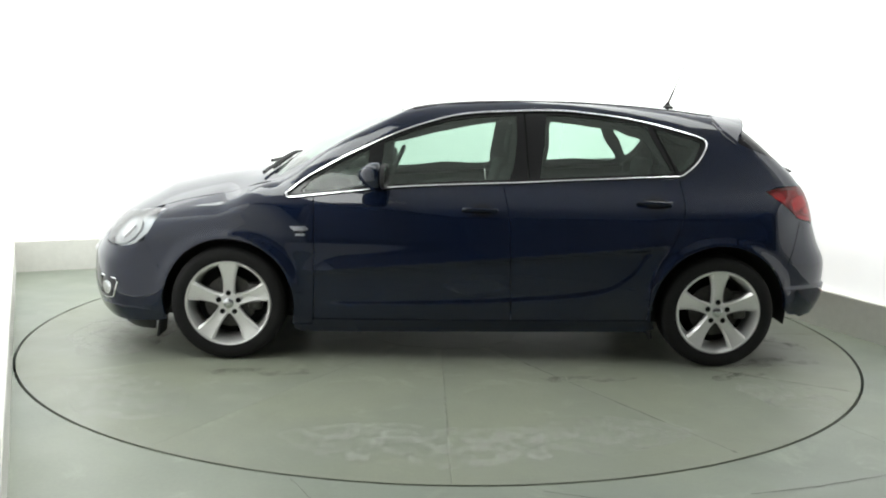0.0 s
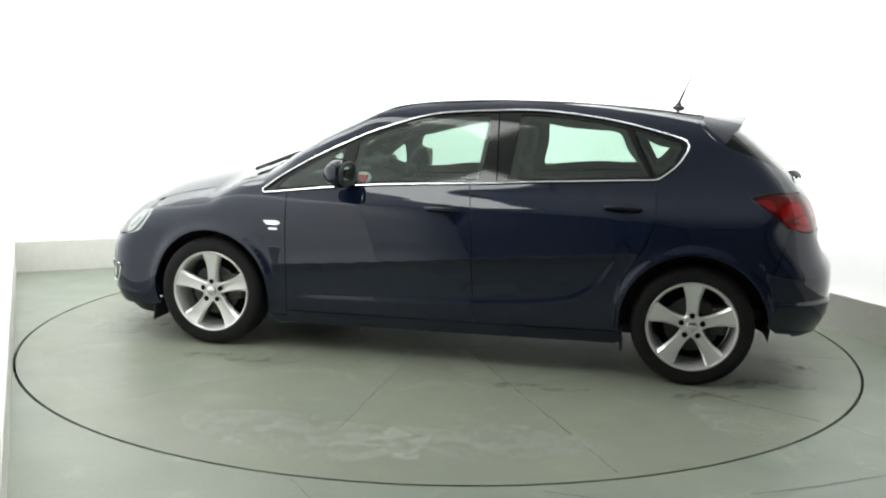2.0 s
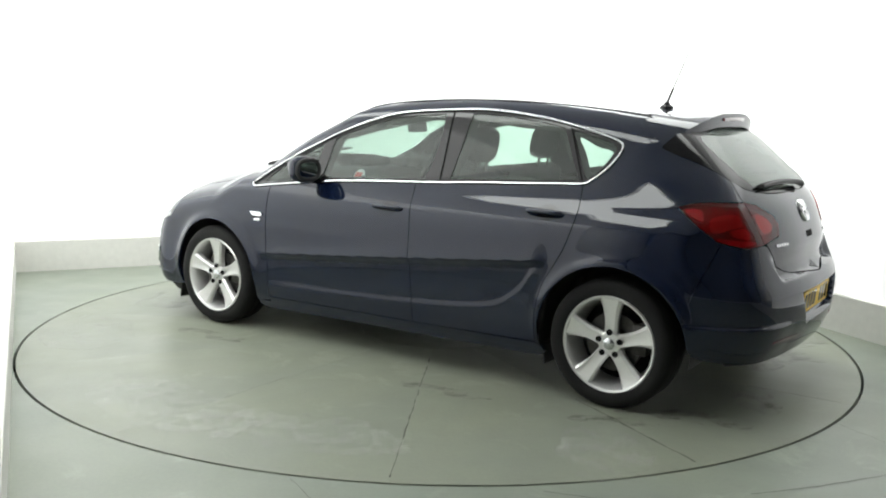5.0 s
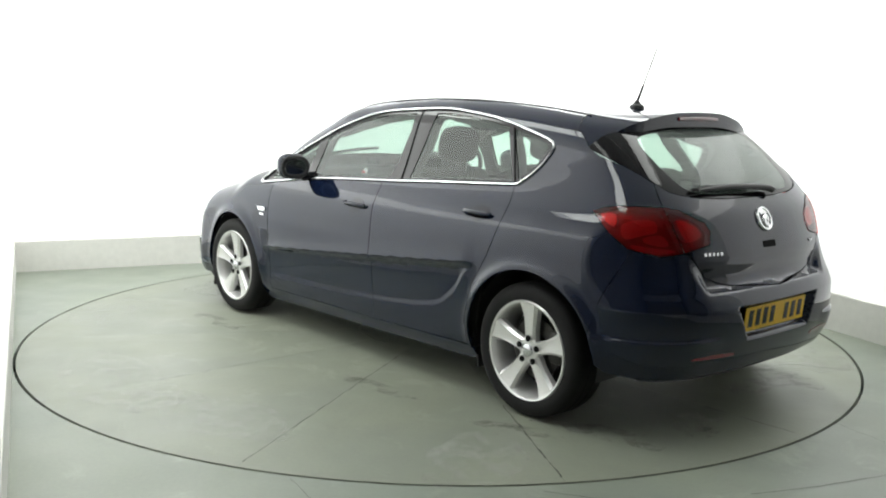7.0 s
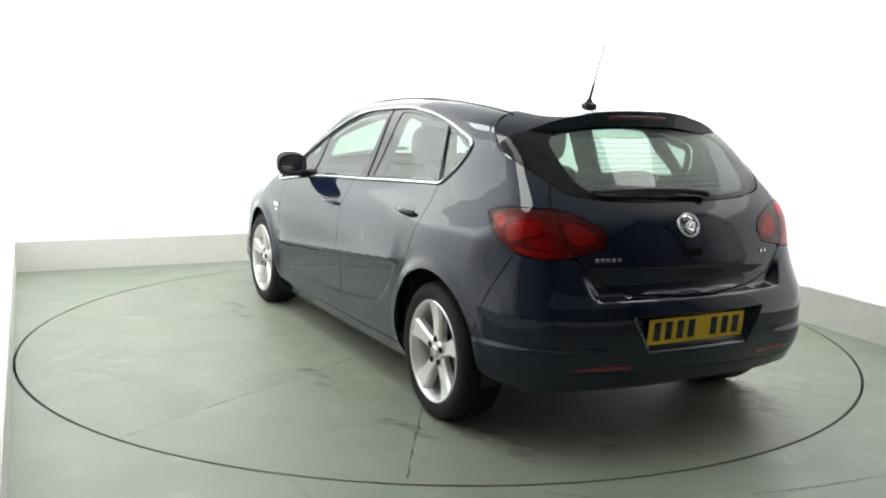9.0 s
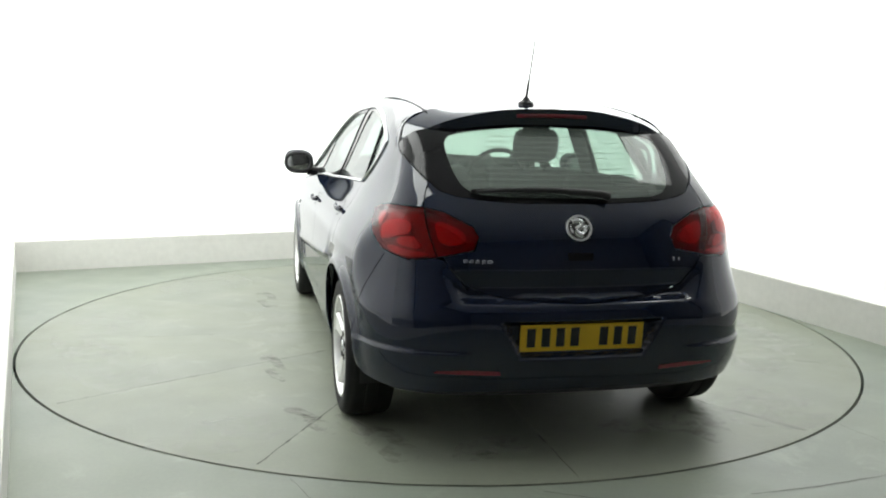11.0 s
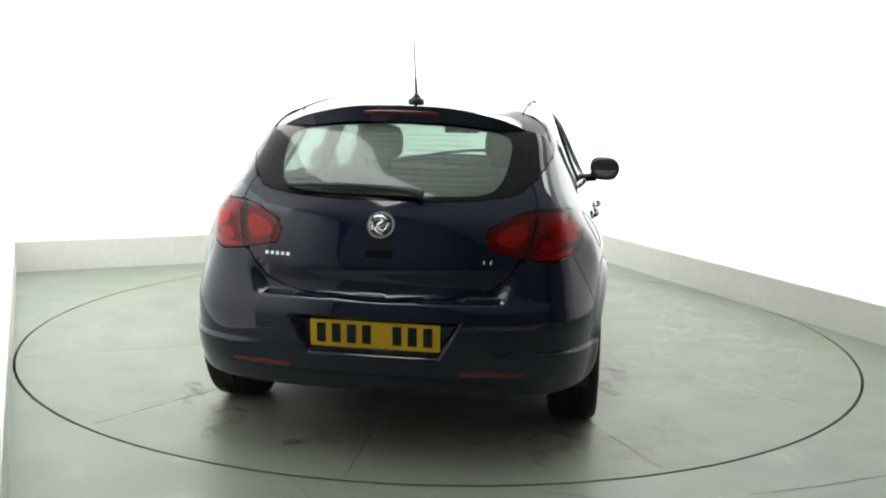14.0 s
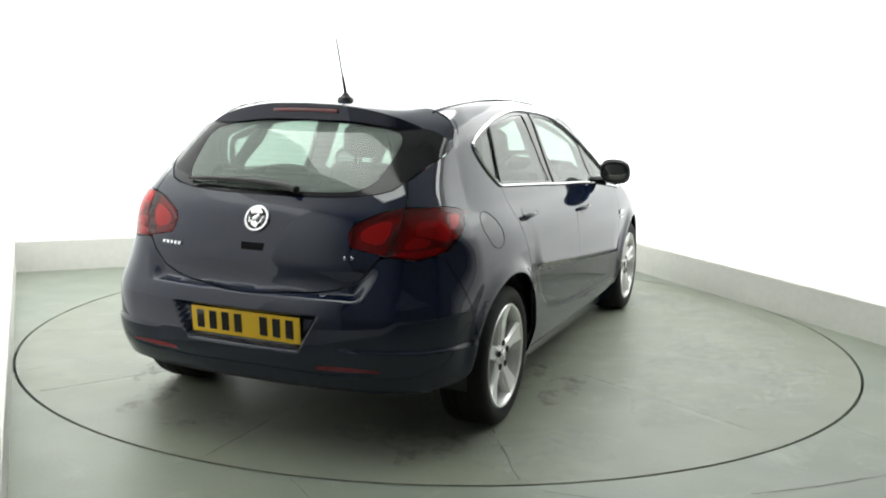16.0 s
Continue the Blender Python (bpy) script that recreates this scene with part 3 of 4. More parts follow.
# ---- the car ----
def panel(name, view, outline, mat, parent, step=0.04, lift=0.0, depth=0.012, holes=(), label="", mirror=False):
    """A sheet of the body inside a flat outline, with its rim turned inwards."""
    v, tri = fill(dense(outline, step), step, [dense(h, step) for h in holes])
    p = onto(view, v)
    n = body_normal(p)
    p = p + n * lift
    if mirror:
        p, n = p * [1, -1, 1], n * [1, -1, 1]
    a, b, c = p[tri[:, 0]], p[tri[:, 1]], p[tri[:, 2]]
    out = np.einsum("ij,ij->i", np.cross(b - a, c - a), n[tri[:, 0]]) > 0
    tri = np.where(out[:, None], tri, tri[:, ::-1])
    e = np.concatenate([tri[:, [0, 1]], tri[:, [1, 2]], tri[:, [2, 0]]])
    seen = {tuple(q) for q in e.tolist()}
    rim = [q for q in e.tolist() if (q[1], q[0]) not in seen]
    verts, normals, faces = p.tolist(), n.tolist(), tri.tolist()
    made = {}

    def twin(i, deep):
        if (i, deep) not in made:
            made[(i, deep)] = len(verts)
            verts.append((p[i] - n[i] * (depth if deep else 0.0)).tolist())
            normals.append((0, 0, 0))
        return made[(i, deep)]
    for i, j in rim:
        faces.append((twin(j, 0), twin(i, 0), twin(i, 1), twin(j, 1)))
    me = bpy.data.meshes.new(name)
    me.from_pydata(verts, [], faces)
    me.update()
    me.polygons.foreach_set("use_smooth", [True] * len(me.polygons))
    me.normals_split_custom_set_from_vertices(normals)
    me.update()
    return part(name, me, mat, parent, label)


def arc(cx, r, z0, z1, rear=True, n=26):
    """The wheel arch from the front foot over the top to the rear foot."""
    a0 = math.asin((z0 - WHEEL_Z) / r)
    a1 = math.pi - math.asin((z1 - WHEEL_Z) / r)
    return [(cx + r * math.cos(a0 + (a1 - a0) * k / n), WHEEL_Z + r * math.sin(a0 + (a1 - a0) * k / n)) for k in range(n + 1)]


def height(xy):
    return [(float(q[0]), float(q[2])) for q in onto("top", xy, 1.5)]


# outlines in the side view (x, z), from front to back
CHROME_UP = curve([(1.037, 0.912), (0.928, 0.998), (0.763, 1.096), (0.641, 1.158), (0.457, 1.243), (0.301, 1.300), (0.144, 1.345), (-0.014, 1.368), (-0.316, 1.385), (-0.49, 1.387),
                   (-0.648, 1.375), (-0.806, 1.357), (-0.962, 1.330), (-1.118, 1.294), (-1.235, 1.262), (-1.272, 1.240), (-1.274, 1.205), (-1.221, 1.122), (-1.140, 1.055), (-1.108, 1.046)])
CHROME_LOW = curve([(-1.108, 1.046), (-0.797, 1.029), (-0.487, 1.012), (-0.239, 0.996), (0.133, 0.978), (0.442, 0.958), (0.749, 0.926), (0.985, 0.898), (1.025, 0.898), (1.037, 0.912)])
FRONT_EDGE = [(0.887, 0.902), (0.879, 0.80), (0.878, 0.687), (0.878, 0.348), (0.884, 0.235)]
MID_EDGE = [(-0.142, 0.985), (-0.165, 0.86), (-0.180, 0.769), (-0.188, 0.462), (-0.200, 0.245)]
REAR_EDGE = curve([(-1.115, 1.040), (-1.131, 0.894), (-1.10, 0.757), (-1.045, 0.65), (-0.986, 0.55), (-0.958, 0.42), (-0.95, 0.26)])
BUMPER_EDGE = [(-1.80, 0.815), (-1.76, 0.70), (-1.72, 0.60), (-1.685, 0.46)]
FRONT_ARCH = arc(AXLE, 0.358, 0.40, 0.21)
REAR_ARCH = arc(-AXLE, 0.374, 0.24, 0.46)
SCREEN_EDGE = [(1.14, 0.66), (0.95, 0.635), (0.75, 0.60), (0.55, 0.565), (0.42, 0.545)]
ROOF_EDGE = [(0.42, 0.545), (0.20, 0.525), (-0.3, 0.515), (-0.8, 0.515), (-1.1, 0.51), (-1.33, 0.50)]
# outlines in the rear view (y, z) and round the tail (angle, z)
LAMP_SEAM = [(0.757, 1.000), (0.722, 0.93), (0.690, 0.87), (0.662, 0.815)]


def shifted(line, dx):
    return [(x + dx, z) for x, z in line]


def both(line):
    """An outline in the top view, completed by its mirror image."""
    return line + [(x, -y) for x, y in line[::-1] if y > 1e-6]


def rear_both(line):
    return line + [(-y, z) for y, z in line[::-1] if y > 1e-6]


def on_body(view, points, lift=0.0, mirror=False):
    p = onto(view, points)
    p = p + body_normal(p) * lift
    return (p * [1, -1, 1] if mirror else p).tolist()


PANES = {
    "front_quarter_window": [(0.960, 0.930), (0.895, 0.994), (0.763, 1.076), (0.645, 1.137), (0.592, 1.161), (0.606, 0.962), (0.76, 0.945), (0.88, 0.931)],
    "front_window": [(0.535, 0.969), (0.515, 1.196), (0.44, 1.230), (0.301, 1.281), (0.144, 1.326), (-0.014, 1.349), (-0.215, 1.361), (-0.222, 1.25), (-0.205, 1.10), (-0.178, 1.014), (0.133, 0.998), (0.40, 0.981)],
    "rear_window": [(-0.345, 1.023), (-0.368, 1.20), (-0.385, 1.366), (-0.49, 1.367), (-0.648, 1.356), (-0.806, 1.337), (-0.945, 1.313), (-1.00, 1.21), (-1.083, 1.064), (-0.797, 1.049), (-0.487, 1.032)],
    "rear_quarter_window": [(-1.118, 1.074), (-1.035, 1.22), (-0.992, 1.304), (-1.118, 1.275), (-1.222, 1.246), (-1.250, 1.225), (-1.203, 1.128), (-1.140, 1.076)],
}


def bar_strip(count, width, high, thick, gaps, m):
    """A row of plain upright bars in the yz plane."""
    bm = bmesh.new()
    step = width / count
    for n in range(count):
        if n not in gaps:
            box(bm, (thick, step * 0.66, high), m @ pose(0, width / 2 - step * (n + 0.5), 0), min(0.001, thick / 3), 1)
    return bm


def build_side(car, mirror):
    gap = 0.0022
    s = -1 if mirror else 1
    low = CHROME_LOW
    front = shifted(FRONT_EDGE[::-1], -gap) + [(x, z - 0.009) for x, z in low[::-1] if 0.88 > x > -0.14] + shifted(MID_EDGE, gap)
    rear = shifted(MID_EDGE[::-1], -gap) + [(x, z - 0.009) for x, z in low[::-1] if -0.145 > x > -1.10] + shifted(REAR_EDGE, gap)
    doors = {}
    for name, outline, hx, hz in (("front_door", front, -0.016, 0.853), ("rear_door", rear, -0.966, 0.904)):
        door = doors[name] = panel(name, "side", outline, M_PAINT, car, 0.013, depth=0.022, mirror=mirror)
        panel("door_card", "side", outline, M_TRIM, door, 0.08, lift=-0.065, depth=0.004, mirror=mirror, label="dark grey door lining")
        # shade of the handle recess, painted as a flat black oval
        cup = [(hx + 0.058 * math.cos(a) - 0.008, hz + 0.036 * math.sin(a)) for a in np.linspace(0, 2 * math.pi, 24)[:-1]]
        panel("handle_cup_shade", "side", cup, M_GLOSSBLACK, door, 0.02, lift=0.0012, depth=0.002, mirror=mirror, label="flat black oval painting the shade in the handle recess")
        grip = curve([(hx + 0.098, 0, hz + 0.002), (hx + 0.06, 0, hz + 0.004), (hx, 0, hz + 0.004), (hx - 0.06, 0, hz + 0.002), (hx - 0.092, 0, hz)], 0.02)
        pts = on_body("side", [(p[0], p[2]) for p in grip], 0.0, mirror)
        n = len(pts)
        pts = [(p[0], p[1] + s * 0.030 * math.sin(math.pi * min(1, max(0, (k + 0.6) / n))) ** 0.5, p[2]) for k, p in enumerate(pts)]
        part("door_handle", tube(pts, [0.012 if 0 < k < n - 1 else 0.010 for k in range(n)], 10, flat=0.75), M_PAINT, door)
    bonnet = height([(1.10, 0.70), (1.25, 0.685), (1.4, 0.67), (1.6, 0.665), (1.72, 0.675)])
    fender = shifted(FRONT_EDGE, gap) + [(0.888, 0.205), (1.0, 0.20)] + FRONT_ARCH[::-1] + [(1.722, 0.50), (1.775, 0.60), (1.80, 0.65), (1.76, 0.72), (1.735, 0.80)] + bonnet[::-1] + [(1.08, 0.935), (1.045, 0.905), (1.02, 0.888), (0.97, 0.888)]
    wing = panel("front_wing", "side", fender, M_PAINT, car, 0.02, mirror=mirror)
    panel("side_repeater", "side", [(1.010, 0.745), (0.925, 0.747), (0.905, 0.735), (0.920, 0.722), (0.985, 0.722)], M_CHROME, wing, 0.02, lift=0.007, depth=0.008, mirror=mirror, label="chrome side repeater lamp")
    panel("wing_badge", "side", [(0.975, 0.706), (0.925, 0.707), (0.925, 0.695), (0.975, 0.694)], M_CHROME, wing, 0.02, lift=0.004, depth=0.005, mirror=mirror, label="small grey badge")
    panel("sill", "side", [(0.99, 0.20), (0.888, 0.198), (0.884, 0.230), (-0.2, 0.240), (-0.95, 0.255), (-0.985, 0.24), (-1.0, 0.21), (-0.95, 0.185), (0.95, 0.15), (0.99, 0.17)], M_PAINT, car, 0.035, mirror=mirror)
    screen, roof, up = height(SCREEN_EDGE), height(ROOF_EDGE), CHROME_UP
    rim = turned([(1.29, 1.31), (1.21, 1.262), (1.183, 1.232), (1.10, 1.203), (1.03, 1.185), (0.95, 1.161), (0.87, 1.130), (0.795, 1.096), (0.785, 1.06)], "tail", "side")
    lamp = turned([(0.762, 1.006), (0.82, 1.007), (0.876, 1.007), (0.95, 1.006), (1.03, 0.995), (1.095, 0.975), (1.00, 0.893), (0.915, 0.830), (0.86, 0.815)], "tail", "side")
    quarter = screen + roof[1:] + rim + lamp + BUMPER_EDGE + REAR_ARCH[::-1] + [(-0.99, 0.24), (-0.953, 0.258)] + shifted(REAR_EDGE[::-1], -gap) + up[::-1][1:] + [(1.05, 0.905), (1.085, 0.94)]
    shell = panel("side_panel", "side", quarter, M_PAINT, car, 0.02, mirror=mirror)
    if mirror:
        flap = [(-1.45 + 0.085 * math.cos(a), 0.885 + 0.075 * math.sin(a)) for a in np.linspace(0, 2 * math.pi, 41)]
        part("fuel_flap_joint", tube(on_body("side", flap[:-1], 0.0005, True), 0.0012, 6, closed=True), M_PIT, shell, "fine dark joint of the round fuel flap")
    # windows, black pillar trim and the bright strip round them
    loop = up[:-1] + low[:-1]
    trim = panel("window_trim", "side", loop, M_GLOSSBLACK, car, 0.035, lift=-0.004, depth=0.02, holes=list(PANES.values()), mirror=mirror, label="gloss black window pillars")
    inner = []
    for name, line in PANES.items():
        p = np.array(line)
        c = p.mean(0)
        d = np.linalg.norm(p - c, axis=1, keepdims=True)
        p = c + (p - c) * (1 - 0.034 / d)
        inner.append(curve([tuple(q) for q in p], 0.03, True))
    panel("frame_lining", "side", [(x * 0.985, z) for x, z in loop], M_TRIM, trim, 0.06, lift=-0.045, depth=0.004, holes=inner, mirror=mirror, label="dark lining of the window frames")
    for name, outline in PANES.items():
        owner = doors["front_door"] if name.startswith("front") else doors["rear_door"]
        panel(name, "side", outline, M_GLASS, owner, 0.06, lift=-0.008, depth=0.004, mirror=mirror, label="tinted window pane")
    part("window_strip", tube(on_body("side", loop, 0.002, mirror), 0.0095, 8, closed=True, flat=0.7, up=(0, 1, 0)), M_CHROME, car, "polished chrome strip round the side windows")
    # seam across the strip at the pillar and the dark joint of the door frames
    for a, b in (((-0.262, 1.376), (-0.285, 1.010)), ((-0.985, 1.31), (-1.105, 1.06))):
        part("frame_joint", tube(on_body("side", dense([a, b], 0.06, False), -0.002, mirror), 0.0035, 6), M_PIT, trim, "dark joint between the window frames")
    # door mirror
    bm = bmesh.new()
    bmesh.ops.create_uvsphere(bm, u_segments=28, v_segments=18, radius=1)
    for v in bm.verts:
        x, y, z = v.co
        sq = lambda a, e: math.copysign(abs(a) ** e, a)
        front_side = max(x, 0)
        v.co = (sq(x, 0.9) * (0.100 if x > 0 else 0.035), sq(y, 0.7) * 0.092 * (1 - 0.22 * front_side ** 2), sq(z, 0.75) * 0.076 * (1 - 0.30 * front_side ** 2) + 0.006 * y)
    smooth(bm, 80)
    mir = part("door_mirror", bm, M_PAINT, car)
    mir.matrix_basis = pose(0.535, s * 0.930, 1.026, 0, 0, s * -8)
    bm = bmesh.new()
    bmesh.ops.create_uvsphere(bm, u_segments=24, v_segments=12, radius=1)
    for v in bm.verts:
        v.co = (v.co.x * 0.006, math.copysign(abs(v.co.y) ** 0.75, v.co.y) * 0.080, math.copysign(abs(v.co.z) ** 0.8, v.co.z) * 0.050)
    glass_part = part("mirror_glass", smooth(bm, 60), M_MIRROR, mir, "mirror glass")
    glass_part.matrix_basis = pose(-0.033, 0, 0)
    oval = [(-0.034, math.copysign(abs(math.cos(a)) ** 0.75, math.cos(a)) * 0.079, math.copysign(abs(math.sin(a)) ** 0.8, math.sin(a)) * 0.056) for a in np.linspace(0, 2 * math.pi, 33)[:-1]]
    part("mirror_rim", tube(oval, 0.012, 8, closed=True, up=(1, 0, 0)), M_BLACK, mir, "black mirror rim")
    arm = tube([(0.005, -s * 0.05, -0.055), (0.012, -s * 0.11, -0.060), (0.015, -s * 0.185, -0.062)], [0.030, 0.026, 0.030], 12, flat=1.3)
    part("mirror_foot", arm, M_GLOSSBLACK, mir, "black mirror foot")
    # wheel housings
    for cx, r in ((AXLE, 0.37), (-AXLE, 0.385)):
        bm = bmesh.new()
        rows = []
        for k in range(25):
            a = radians(-10 + 200 * k / 24)
            rows.append([bm.verts.new((cx + q * math.cos(a), y * s, max(WHEEL_Z + q * math.sin(a), 0.22))) for q, y in ((r, 0.845), (r, 0.62), (r * 0.95, 0.56), (0.05, 0.55))])
        for p, q in zip(rows, rows[1:]):
            for n in range(3):
                bm.faces.new((p[n], p[n + 1], q[n + 1], q[n]))
        part("wheel_housing", smooth(bm), M_BLACK, car, "black wheel arch liner")
    part("mud_flap", box(bmesh.new(), (0.012, 0.16, 0.12), pose(1.735, s * 0.74, 0.165, 0, -8), 0.004), M_BLACK, car, "black plastic air deflector")
    part("mud_flap", box(bmesh.new(), (0.012, 0.14, 0.09), pose(-0.985, s * 0.77, 0.19, 0, 6), 0.004), M_BLACK, car, "black plastic air deflector")


def build_top(car):
    roof = panel("roof", "top", both([(0.395, 0.0), (0.41, 0.3)] + ROOF_EDGE[:-1] + [(-1.33, 0.50), (-1.40, 0.40), (-1.44, 0.25), (-1.46, 0.0)]), M_PAINT, car, 0.05)
    panel("headliner", "top", both([(0.33, 0.0), (0.33, 0.45), (-0.3, 0.49), (-1.0, 0.48), (-1.3, 0.44), (-1.38, 0.0)]), M_HEADLINE, roof, 0.1, lift=-0.035, depth=0.004, label="pale grey headlining")
    for y in (0.5, -0.5):
        pts = [(p[0], p[1], p[2]) for p in onto("top", [(0.36 - 0.09 * k, y * (1.045 - 0.01 * min(k, 3))) for k in range(20)])]
        part("roof_joint", tube([(a, b, c + 0.001) for a, b, c in pts], 0.003, 6, flat=1.6), M_BLACK, roof, "black roof joint strip")
    panel("bonnet", "top", both([(1.16, 0.0), (1.15, 0.3), (1.11, 0.60), (1.105, 0.695), (1.25, 0.68), (1.4, 0.665), (1.6, 0.66), (1.72, 0.67), (1.82, 0.655), (1.92, 0.58), (2.01, 0.42), (2.065, 0.2), (2.075, 0.0)]), M_PAINT, car, 0.045, label="navy bonnet")
    screen = panel("windscreen", "top", both([(0.40, 0.0), (0.415, 0.3), (0.43, 0.54)] + [(x, y - 0.006) for x, y in SCREEN_EDGE[::-1][1:]] + [(1.15, 0.5), (1.18, 0.3), (1.19, 0.0)]), M_GLASS, car, 0.06, lift=-0.004, depth=0.004)
    panel("windscreen_band", "top", both([(1.195, 0.0), (1.185, 0.3), (1.15, 0.5), (1.135, 0.64), (1.07, 0.62), (1.10, 0.3), (1.11, 0.0)]), M_GLOSSBLACK, screen, 0.05, lift=-0.010, depth=0.003, label="black band at the foot of the windscreen")
    panel("top_band", "top", both([(0.40, 0.0), (0.41, 0.3), (0.43, 0.53), (0.50, 0.52), (0.48, 0.2), (0.52, 0.1), (0.52, 0.0)]), M_GLOSSBLACK, screen, 0.05, lift=-0.010, depth=0.003, label="black band at the top of the windscreen")
    for pts in ([(1.20, 0.55), (1.16, 0.30), (1.12, 0.02), (1.10, -0.12)], [(1.24, 0.02), (1.20, -0.25), (1.15, -0.50)]):
        line = onto("top", dense(pts, 0.05, False))
        wiper = part("windscreen_wiper", tube([(p[0], p[1], p[2] + 0.022) for p in line], 0.011, 8, flat=0.8), M_BLACK, car, "black windscreen wiper")
        part("wiper_blade", tube([(p[0] - 0.03, p[1], p[2] + 0.026) for p in line[2:]], 0.007, 6), M_RUBBER, wiper)
    antenna = part("antenna", lathe([(0.0, 0.030), (0.012, 0.028), (0.020, 0.012), (0.036, 0.004), (0.038, -0.01), (0.0, -0.012)], 24), M_BLACK, car, "black roof antenna with a thin mast")
    antenna.matrix_basis = pose(-1.225, 0, float(onto("top", [(-1.225, 0.0)])[0, 2]) + 0.008, 90)
    a, b = Vector((0, 0.02, 0)), Vector((-0.102, 0.285, 0))
    part("mast", tube([a, a + (b - a) * 0.3, a + (b - a) * 0.32, b], [0.008, 0.0065, 0.0036, 0.0034], 8), M_BLACK, antenna)


def build_tail(car):
    gate = [(0.0, 1.022), (0.30, 1.023), (0.50, 1.030), (0.65, 1.046), (0.72, 1.062), (0.789, 1.096), (0.780, 1.06), (0.757, 1.005), (0.671, 0.990), (0.526, 0.936), (0.496, 0.895), (0.508, 0.842), (0.583, 0.828), (0.637, 0.818), (0.625, 0.805), (0.590, 0.765), (0.536, 0.706), (0.45, 0.677), (0.364, 0.662), (0.0, 0.643)]
    tailgate = panel("tailgate", "tail", rear_both(gate), M_PAINT, car, 0.028, depth=0.03, label="navy tailgate")
    top = [(0.0, 0.640), (0.364, 0.657), (0.45, 0.672), (0.541, 0.701), (0.596, 0.762), (0.632, 0.803), (0.66, 0.811), (0.775, 0.799), (0.915, 0.827)]
    edge = turned([(-1.803, 0.812), (-1.763, 0.70), (-1.723, 0.60), (-1.688, 0.46)], "side", "tail")
    arch = turned([(-AXLE - math.sqrt(0.376 ** 2 - (z - WHEEL_Z) ** 2), z) for z in (0.42, 0.37, 0.33)], "side", "tail")
    bumper = panel("rear_bumper", "tail", rear_both(top + edge + arch + [(0.98, 0.300), (0.85, 0.284), (0.67, 0.280), (0.4, 0.288), (0.0, 0.290)]), M_PAINT, car, 0.012, depth=0.025)
    panel("bumper_apron", "tail", rear_both([(0.0, 0.287), (0.4, 0.285), (0.67, 0.277), (0.85, 0.281), (0.85, 0.262), (0.6, 0.255), (0.0, 0.258)]), M_BLACK, bumper, 0.04, lift=-0.015, depth=0.02, label="black plastic lower apron")
    for mirror in (False, True):
        s = -1 if mirror else 1
        panel("reflector", "rear", [(0.335, 0.362), (0.34, 0.378), (0.46, 0.384), (0.585, 0.380), (0.60, 0.372), (0.46, 0.364)], M_REFLECT, bumper, 0.02, lift=0.002, depth=0.004, mirror=mirror, label="red strip reflector")
        outer = LAMP_SEAM + [(0.775, 0.803), (0.915, 0.832), (1.00, 0.896), (1.09, 0.974), (1.03, 0.991), (0.95, 1.002), (0.86, 1.003)]
        lamp = panel("tail_lamp", "tail", outer, M_REDLENS, car, 0.02, lift=0.003, mirror=mirror, label="deep red tail lamp on the wing")
        panel("lamp_housing", "tail", outer, M_HOUSING, lamp, 0.03, lift=-0.030, depth=-0.030, mirror=mirror, label="grey lamp housing")
        for line, deep in (([(0.945, 0.930), (0.87, 0.955), (0.80, 0.948), (0.79, 0.905), (0.85, 0.890), (0.93, 0.872)], -0.006), ([(0.845, 0.880), (0.775, 0.892), (0.735, 0.862), (0.745, 0.845), (0.83, 0.856)], -0.008),
                           ([(0.900, 0.846), (0.80, 0.838), (0.715, 0.833), (0.70, 0.822), (0.79, 0.814), (0.88, 0.828)], -0.010), ([(1.055, 0.972), (0.985, 0.975), (0.98, 0.925), (1.03, 0.945)], -0.016)):
            panel("lamp_cell", "tail", curve(line, 0.012, True), M_CELL, lamp, 0.02, lift=deep, depth=0.02, mirror=mirror, label="silver lamp cell behind the red lens")
        line = [(0.753, 1.001), (0.671, 0.986), (0.530, 0.932), (0.500, 0.895), (0.512, 0.846), (0.583, 0.832), (0.657, 0.817), (0.686, 0.87), (0.718, 0.93)]
        inner = panel("tailgate_lamp", "tail", line, M_REDLENS, car, 0.02, lift=0.003, mirror=mirror, label="deep red tail lamp on the tailgate")
        panel("lamp_housing", "tail", line, M_HOUSING, inner, 0.03, lift=-0.030, depth=-0.030, mirror=mirror, label="grey lamp housing")
        panel("lamp_cell", "tail", curve([(0.690, 0.948), (0.640, 0.945), (0.570, 0.915), (0.555, 0.880), (0.62, 0.862), (0.665, 0.885)], 0.012, True), M_CELL, inner, 0.02, lift=-0.006, depth=0.02, mirror=mirror, label="silver lamp cell behind the red lens")
    # rear glass: black rim and clear middle
    rim = [(0.0, 1.027), (0.29, 1.028), (0.44, 1.033), (0.56, 1.039), (0.65, 1.051), (0.72, 1.067), (0.79, 1.100), (0.87, 1.135), (0.95, 1.166), (1.03, 1.190), (1.10, 1.208), (1.175, 1.228), (1.185, 1.245), (1.10, 1.295), (0.95, 1.328), (0.6, 1.338), (0.0, 1.342)]
    clear = curve([(0.0, 1.044), (0.295, 1.046), (0.45, 1.050), (0.545, 1.058), (0.625, 1.085), (0.705, 1.137), (0.82, 1.223), (0.872, 1.268), (0.83, 1.298), (0.5, 1.322), (0.0, 1.330)], 0.04)
    window = panel("rear_screen", "tail", rear_both(rim), M_FRIT, car, 0.03, lift=-0.002, depth=0.008, holes=[rear_both(clear)], label="black-rimmed rear screen")
    panel("pane", "tail", rear_both(clear), M_REARGLASS, window, 0.05, lift=-0.003, depth=0.004, label="tinted rear pane")
    bm = bmesh.new()
